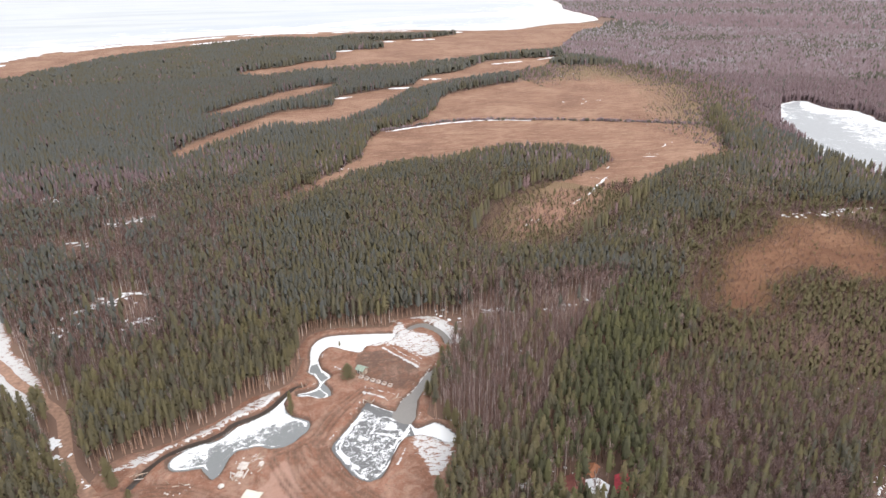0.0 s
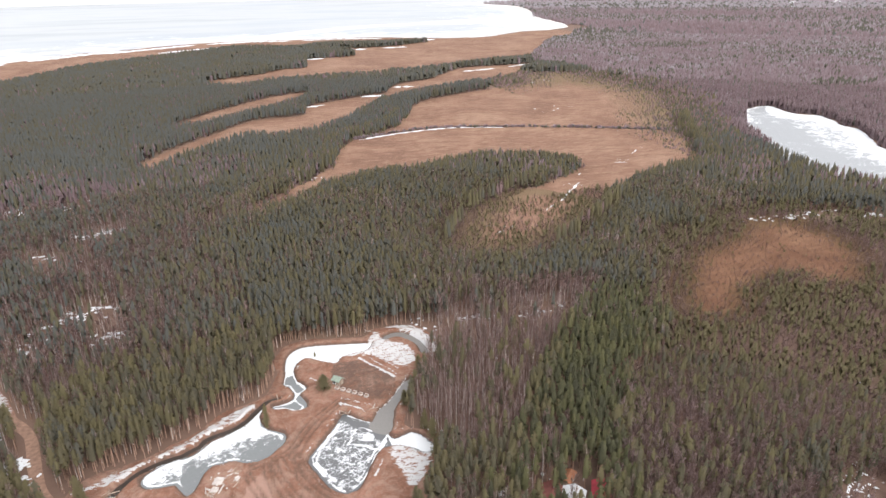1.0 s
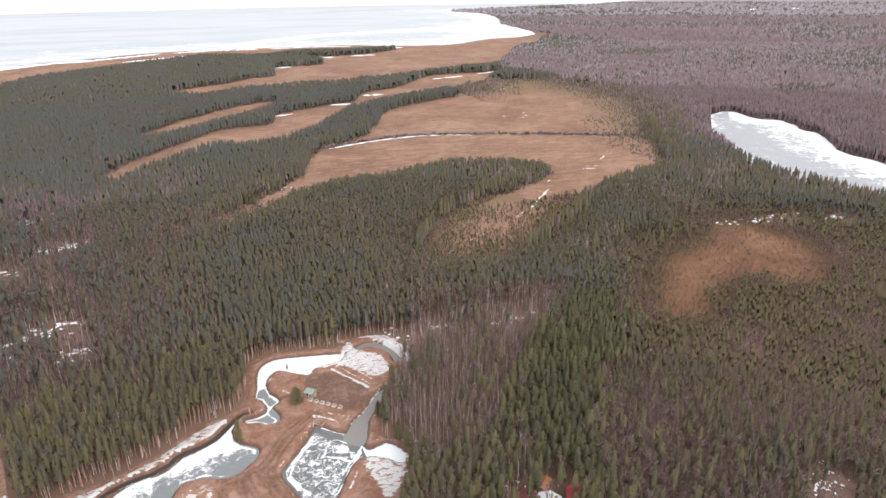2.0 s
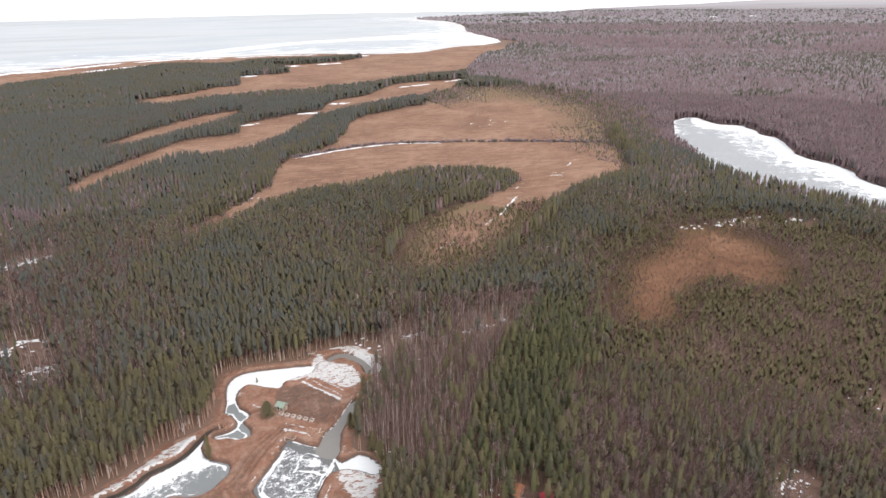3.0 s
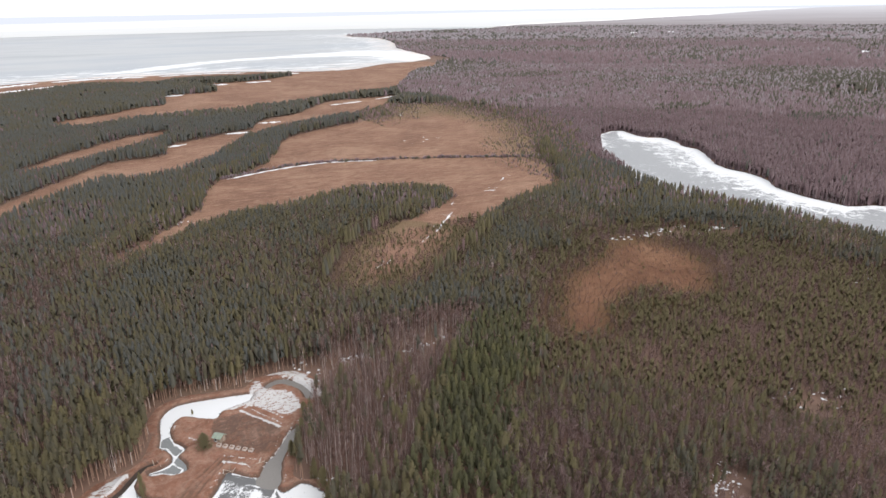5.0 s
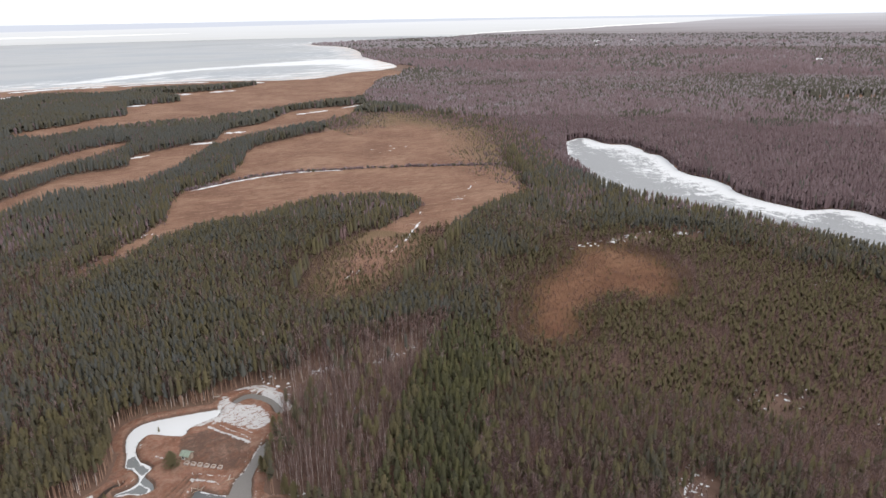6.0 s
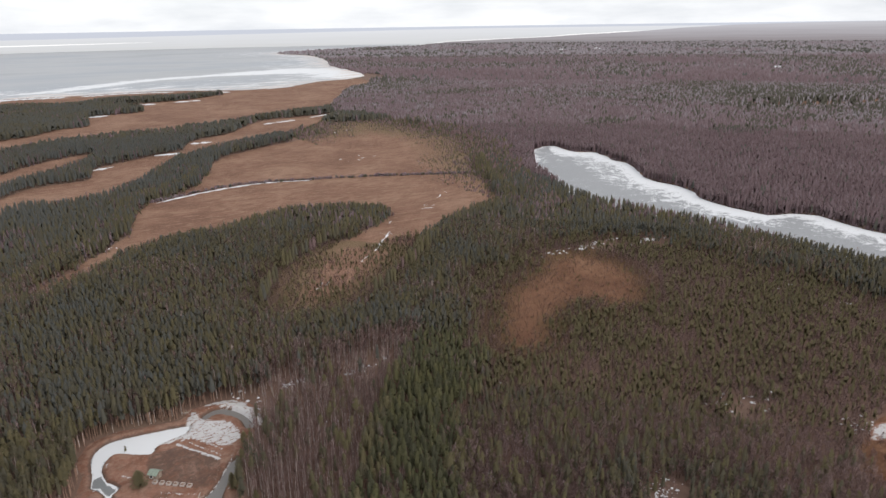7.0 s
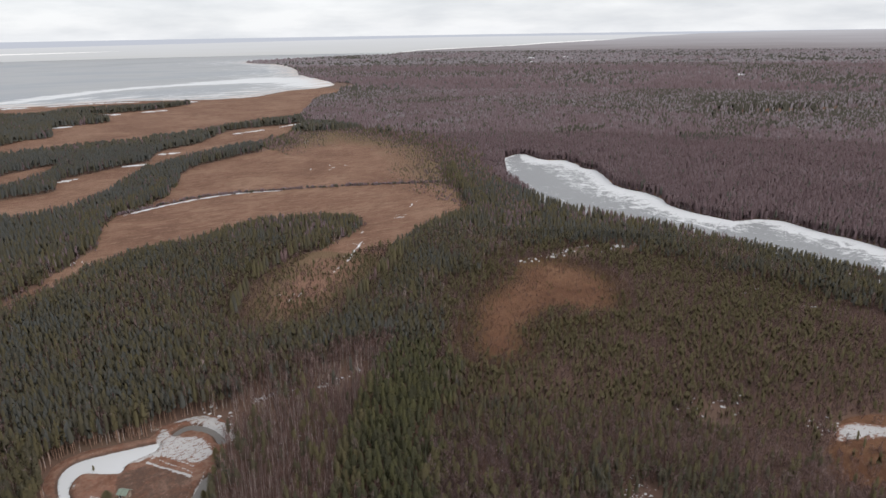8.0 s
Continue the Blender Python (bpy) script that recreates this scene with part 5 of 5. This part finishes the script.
PINE_MATS, BARE_MATS, RED_MATS, BUSH_MATS, FAR_MATS = [PINE_BARK, NEEDLES], [BIRCH_BARK, TWIGS], [BIRCH_BARK, RED_TWIGS], [LOG, BUSH_TWIGS], [LOG, NEEDLES]
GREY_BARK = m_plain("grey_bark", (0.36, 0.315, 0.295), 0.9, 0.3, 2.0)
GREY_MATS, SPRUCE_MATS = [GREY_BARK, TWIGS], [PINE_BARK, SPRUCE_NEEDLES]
RINGS = [  # from, to, spacing; crowns of conifers: sides, levels, loose clumps and their size; bare trees: twigs, their width, sides of a core; trunk sides
    (112, 235, 2.5, 6, 4, 90, 0.34, 105, 0.05, 0, 4),
    (235, 450, 2.2, 5, 2, 16, 0.42, 30, 0.13, 0, 3),
    (450, 900, 2.95, 4, 2, 2, 0.6, 5, 0.35, 4, 3),
    (900, 1600, 5.0, 4, 2, 0, 0.7, 2, 0.5, 4, 3),
]
near_pines, near_bare = [], []
for ring, (r0, r1, step, around, levels, clumps, size, twigs, width, core, sides) in enumerate(RINGS):
    r = rng(40 + ring)
    p = spread(r0, r1, step, 10 + ring)
    p = p[wooded(p, r)]
    bare, tone = kinds(p, r)
    is_bare = r.uniform(0, 1, len(p)) < bare
    h = np.clip(1 + r.normal(0, 0.075, len(p)), 0.7, 1.25) * stature(p) * np.where(is_bare, 1.02, 1.0)
    h = h * (np.clip(0.45 + 0.6 * vigour(p), 0, 1) if r0 < 900 else 1)
    if 200 < r0 < 900:
        h = h * np.where(np.hypot(p[:, 0] - 240, p[:, 1] - 418) < 26, np.clip(0.6 + np.maximum(signed(p, MARSH_A), 0) / 16, 0.6, 1), 1)
    pines = [pine_shape(100 + ring * 10 + k, around, levels, clumps, size, sides, (0.46, 0.42, 0.22, 0.15)[ring] + 0.05 * (k % 3), (1.08, 1.12, 1.6, 2.7)[ring] + 0.12 * (k % 4), (2.4, 2.0, 1.7, 1.2)[k % 4] + (0.2 if ring > 1 else 0)) for k in range(8)]
    bares = [bare_shape(200 + ring * 10 + k, twigs, width, sides, (0.34, 0.32, 0.03, 0.05)[ring] + 0.05 * (k % 3), (1.05, 1.15, 1.45, 2.7)[ring] + 0.12 * (k % 3), core) for k in range(8)]
    single = np.zeros(len(p), bool)
    if ring == 0:
        order = np.argsort(np.hypot(p[:, 0] - 20, p[:, 1] - 175))
        for flag, keepers in ((False, near_pines), (True, near_bare)):
            chosen = order[is_bare[order] == flag][:290]
            single[chosen] = True
            keepers += [(p[i], h[i]) for i in chosen]
        near_shapes = (pines, bares)
    fresh = inside(p + r.normal(0, 5, p.shape), GREEN_BAND)
    m = ~is_bare & ~single & fresh
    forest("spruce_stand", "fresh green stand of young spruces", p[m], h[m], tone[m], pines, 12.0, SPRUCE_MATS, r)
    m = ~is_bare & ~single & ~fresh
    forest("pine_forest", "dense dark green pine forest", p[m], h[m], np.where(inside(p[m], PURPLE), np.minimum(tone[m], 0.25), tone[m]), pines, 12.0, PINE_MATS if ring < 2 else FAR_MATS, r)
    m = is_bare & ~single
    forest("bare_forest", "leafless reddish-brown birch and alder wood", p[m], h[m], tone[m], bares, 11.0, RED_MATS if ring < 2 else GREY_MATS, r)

# bare trees that stand along the lake's far shore, and the reeds at their feet
r = rng(93)
p = spread(400, 760, 2.3, 94, 40, 84)
g = signed(p, LAKE)
p = p[(g > 1.2) & (g < 11) & (p[:, 0] > 445) & (r.uniform(0, 1, len(p)) < 0.7)]
forest("bare_forest", "grey-trunked bare trees along the lake shore", p, r.uniform(7.5, 10, len(p)), r.uniform(0.3, 1.0, len(p)), [bare_shape(660 + k, 9, 0.2, 3, 0.5, 1.0) for k in range(4)], 11.0, [GREY_BARK, TWIGS], r)
ribbon("reed_belt", smooth([(536, 560), (529, 520), (545, 500), (527, 462), (522, 434), (488, 390), (483, 359), (478, 335), (461, 312), (456, 286)], 4, 1.5, closed=False), 4.0, 0.55, MARSH, "narrow belt of reddish reeds on the lake shore", "structure", 0.9)

# slender birches and pines crowding the clearing's wooded rim
r = rng(91)
p = spread(150, 250, 1.9, 92, -22, 24)
g = signed(p, CLEARING)
p = p[(g > 0.6) & (g < 13) & (r.uniform(0, 1, len(p)) < 0.5) & (nearest(p, TRACK, False)[0] > 4) & (p[:, 0] < 45)]
m = r.uniform(0, 1, len(p)) < 0.45
forest("bare_forest", "slender pale-trunked birches at the clearing's rim", p[m], r.uniform(8, 12, m.sum()), r.uniform(0.3, 0.9, m.sum()), [bare_shape(640 + k, 60, 0.06, 4, 0.45, 1.1) for k in range(4)], 11.0, RED_MATS, r)
forest("pine_forest", "slender pines at the clearing's rim", p[~m], r.uniform(8.5, 12.5, (~m).sum()), r.uniform(0.3, 0.8, (~m).sum()), [pine_shape(650 + k, 6, 3, 50, 0.36, 4, 0.58, 1.0, 1.8) for k in range(4)], 12.0, PINE_MATS, r)

# far woods, out to the rim, and the woods behind
for r0, r1, step, wide, size, n, a0, a1 in ((1600, 2900, 10.5, 2.0, 5.6, 1, -26, 80), (2900, 4700, 21.0, 4.0, 11.0, 1, -26, 80), (60, 700, 14.0, 4.5, 5.0, 2, 80, 180), (60, 700, 14.0, 4.5, 5.0, 2, -180, -26)):
    r = rng(int(r0 + a0 + 500))
    p = spread(r0, r1, step, int(r1), a0, a1)
    p = p[wooded(p, r)]
    bare, tone = kinds(p, r)
    m = r.uniform(0, 1, len(p)) < bare
    lumps = [lump_shape(300 + k, n, size, 11.0, wide, 1) for k in range(7)]
    h = 10.5 + r.normal(0, 1.4, len(p))
    forest("far_pine_forest", "far conifer forest, greyed with painted haze", p[~m], h[~m], np.clip(tone[~m] - 0.6, 0, 0.3), lumps, 11.0, PINE_MATS, r)
    forest("far_bare_forest", "far leafless forest, purplish grey with painted haze", p[m], h[m] * 0.95, tone[m], lumps, 11.0, GREY_MATS, r)

# low bog pines and bushes, which thin out towards the open reeds
r = rng(31)
p = spread(112, 460, 1.95, 55, 8, 82)
v = vigour(p)
gap = np.minimum(signed(p, MARSH_R), signed(p, LOBE))
wob = np.array([noise.noise(Vector((x / 14, y / 14, 9))) for x, y in p])
patch = np.array([noise.noise(Vector((x / 45, y / 45, 6))) for x, y in p])
m = (v < 0.58 + r.uniform(-0.1, 0.1, len(p))) & (r.uniform(0, 1, len(p)) < np.clip(0.85 + (gap + 13 * wob) / 30, 0.42, 0.98))
for x, y, sx, sy in ((148, 100, 9, 9), (118, 139, 3.5, 4), (236, 80, 6, 6), (208, 116, 8, 8), (310, 276, 20, 10), (342, 260, 12, 9), (275, 281, 10, 8)):
    m &= (np.hypot((p[:, 0] - x) / sx, (p[:, 1] - y) / sy) > 1) | (r.uniform(0, 1, len(p)) < (0.12 if y < 110 else 0.4))
m &= ~inside(p, FIELD_R) | (r.uniform(0, 1, len(p)) < 0.3)
for poly in (CLEARING, LAKE, SNOW_GLADE, BARE_BAND):
    m &= ~inside(p, poly)
m |= inside(p, LOBE) & (r.uniform(0, 1, len(p)) < np.clip((334 - p[:, 1]) / 40 + 0.5 * np.clip(1 + signed(p, LOBE) / 7, 0, 1), 0.02, 0.9))
m |= inside(p, MARSH_R) & (r.uniform(0, 1, len(p)) < np.clip(0.6 + 0.6 * wob + gap / 18, 0.04, 1))
m &= (signed(p, MARSH_A) > 0) | ((np.abs(signed(p, LOBE)) < 24) & (p[:, 1] < 366))
p, v, gap, patch = p[m], v[m], gap[m], patch[m]
high = np.clip(1.2 + 9 * v + r.normal(0, 0.6, len(p)), 1.0, 7.5)
spit = (p[:, 1] > 283) & (gap < 3)
high = np.where(spit, 1.4 + 2.2 * r.uniform(0, 1, len(p)), np.where(gap < 3, high * 0.8, high))
m = r.uniform(0, 1, len(p)) < np.clip(0.4 + 0.5 * patch + np.where(gap < 14, 0.36, 0) + np.where(spit, -0.35, np.where(gap < 2, 0.3, 0)) + np.clip((150 - p[:, 1]) / 160, 0, 0.3), 0.12, 0.95)
tone = np.clip(0.66 + 0.25 * patch + r.uniform(-0.26, 0.24, len(p)), 0, 1)
high = high * (1 + 0.75 * np.clip((235 - np.hypot(*p.T)) / 60, 0, 1))
near = np.hypot(*p.T) < 228
fine_p = [pine_shape(560 + k, 5, 2, 34, 0.44, 3, 0.2, 1.5 + 0.12 * k, 1.7) for k in range(4)]
fine_b = [bare_shape(570 + k, 84, 0.09, 3, 0.16, 1.35 + 0.12 * k) for k in range(4)]
forest("bog_pines", "stunted olive-green bog pines", p[~m & near], high[~m & near], tone[~m & near], fine_p, 12.0, PINE_MATS, r)
forest("bog_bushes", "leafless reddish-brown young birches on the bog", p[m & near], high[m & near] * 0.95, tone[m & near] - 0.25, fine_b, 11.0, BUSH_MATS, r)
p, high, tone, m = p[~near], high[~near], tone[~near], m[~near]
forest("bog_pines", "stunted olive-green bog pines", p[~m], high[~m], tone[~m], [pine_shape(500 + k, 4, 2, 26, 0.5, 3, 0.15, 1.5 + 0.12 * k, 1.7) for k in range(5)], 12.0, PINE_MATS, r)
forest("bog_bushes", "leafless reddish-brown young birches on the bog", p[m], high[m] * 0.95, tone[m] - 0.25, [bare_shape(520 + k, 42, 0.15, 3, 0.14, 1.35 + 0.12 * k) for k in range(5)], 11.0, BUSH_MATS, r)

p = spread(480, 1010, 2.9, 56, 20, 48)
gap = np.maximum(signed(p, MARSH_A), np.where(p[:, 0] > 330, -99, 99)) + 16 * np.array([noise.noise(Vector((x / 30, y / 30, 4))) for x, y in p])
m = (gap > -80) & (gap < 42) & (p[:, 0] > 325) & (r.uniform(0, 1, len(p)) < np.clip(0.62 + gap / np.where(gap > 0, 60, 95), 0, 0.95))
for poly in (LAKE, MARSH_B4, MARSH_B3):
    m &= ~inside(p, poly)
p, gap = p[m], gap[m]
high = np.where(gap > 0, 2.4 + 0.17 * gap, 0.9 + 1.5 * np.clip(1 + gap / 60, 0, 1)) * r.uniform(0.75, 1.25, len(p))
m = r.uniform(0, 1, len(p)) < 0.55
edge_shapes = [pine_shape(540 + k, 5, 2, 5, 0.8, 3, 0.05, 2.6, 2.0) for k in range(4)]
forest("bog_pines", "low green bog pines at the marsh edge", p[~m], high[~m], np.clip(0.6 + r.normal(0, 0.2, (~m).sum()), 0.1, 1), edge_shapes, 12.0, PINE_MATS, r)
forest("bog_bushes", "low reddish-brown bushes at the marsh edge", p[m], high[m] * 0.9, np.clip(0.3 + r.normal(0, 0.2, m.sum()), 0, 1), edge_shapes, 12.0, BUSH_MATS, r)

# young trees that close the wood's edge towards the reeds
p = spread(330, 680, 2.5, 57, -4, 62)
gap = signed(p, MARSH_A)
m = (gap > -1.5 + 2.5 * r.uniform(-1, 1, len(p))) & (gap < 13) & (r.uniform(0, 1, len(p)) < 0.75) & (signed(p, LOBE) > 10)
for poly in (LAKE, MARSH_B1, MARSH_B2):
    m &= ~inside(p, poly)
p, gap = p[m], gap[m]
high = np.clip(3.4 + 0.9 * gap + r.normal(0, 1.0, len(p)), 1.5, 10.5)
m = r.uniform(0, 1, len(p)) < np.where(gap < 3, 0.4, 0.15)
forest("bog_pines", "young green pines along the wood's edge", p[~m], high[~m], np.clip(0.5 + r.normal(0, 0.18, (~m).sum()), 0, 1), [pine_shape(580 + k, 5, 2, 6, 0.6, 3, 0.1, 1.8, 1.8) for k in range(4)], 12.0, PINE_MATS, r)
forest("bog_bushes", "reddish-brown bushes along the wood's edge", p[m], high[m] * 0.8, r.uniform(0, 0.5, m.sum()), [bare_shape(590 + k, 10, 0.3, 3, 0.05, 1.8, 4) for k in range(3)], 11.0, BUSH_MATS, r)

# bushes of the hedge
r = rng(9)
spots = np.repeat(HEDGE, 2, 0)
spots = spots + r.normal(0, 1.1, spots.shape)
hb = r.uniform(0, 1, len(spots)) < 0.7
low = [lump_shape(400 + k, 4, 0.7, 3.2, 1.0) for k in range(4)]
high = r.uniform(1.2, 3.4, len(spots))
forest("hedge", "line of brown bushes across the reeds", spots[hb], high[hb], r.uniform(0.2, 0.8, hb.sum()), low, 3.2, BARE_MATS, r)
forest("hedge", "line of low green bushes across the reeds", spots[~hb], high[~hb], r.uniform(0.1, 0.6, (~hb).sum()), low, 3.2, PINE_MATS, r)


def tree_thing(name, label, shape, mats, group, tone=0.5):
    sv, sf, cv, cf, nv = shape
    root = tagged(new(name), label, "tree", group)
    trunk = new("trunk", mesh_of("trunk", sv, sf, [mats[0]]))
    crown = new("crown", mesh_of("crown", cv, cf, [mats[1]], normals=None if nv is None else nv[len(sv):] / np.linalg.norm(nv[len(sv):], axis=1, keepdims=True), tone=np.full(len(cv), tone)))
    trunk.parent = crown.parent = root
    return root


r = rng(77)
models_of = {}
for name, label, shapes, mats, group, keepers, unit in (
        ("pine_tree", "slender pine with a bare reddish trunk and dark green crown", near_shapes[0], PINE_MATS, "pines round the clearing", near_pines, 12.0),
        ("birch_tree", "leafless birch with pale trunk and reddish-brown twigs", near_shapes[1], RED_MATS, "birches round the clearing", near_bare, 11.0)):
    models = models_of[name] = [tree_thing(name, label, s, mats, group) for s in shapes]
    for i, (at, high) in enumerate(keepers):
        s = high / unit
        if i < len(models):
            ob = models[i]
            ob.scale = (s, s, s)
            ob.matrix_basis = pose(at[0], at[1], 0, 0, 0, r.uniform(0, 360)) @ Matrix.Diagonal((s, s, s, 1))
        else:
            ob = copy_thing(models[i % len(models)], pose(at[0], at[1], 0, 0, 0, r.uniform(0, 360)))
            ob.scale = (s, s, s)

# lone trees in the clearing
lone = [tree_thing("pine_tree", "young green pine standing alone in the clearing", pine_shape(600 + k, 9, 6, 260, 0.4, 5, 0.08 + 0.1 * k, 2.0 + 0.4 * k, 1.6 - 0.3 * k), PINE_MATS, "lone pines", 0.78) for k in range(2)]
for i, (x, y, high, wide, k) in enumerate(((2.4, 182.8, 8.8, 0.8, 0), (22.2, 197.2, 6.4, 2.0, 1), (51.5, 188.5, 6.5, 1.2, 1), (45.2, 180.4, 6.0, 1.3, 0), (22.6, 220.4, 2.2, 1.2, 0), (55.5, 199, 6.5, 1.2, 1), (47.8, 166, 7.5, 1.2, 0),
                                       (-45.5, 163.5, 6.0, 1.4, 1), (-41, 158, 3.5, 1.6, 1), (-47.5, 167.5, 8.0, 1.3, 0), (48.5, 160.5, 8.0, 1.2, 1), (47.0, 152.5, 7.0, 1.3, 1))):
    ob = lone[k] if i < 2 else copy_thing(lone[k], Matrix())
    s = high / 12
    ob.matrix_basis = pose(x, y, -0.1, 0, 0, 77 * i) @ Matrix.Diagonal((s * wide, s * wide, s, 1))
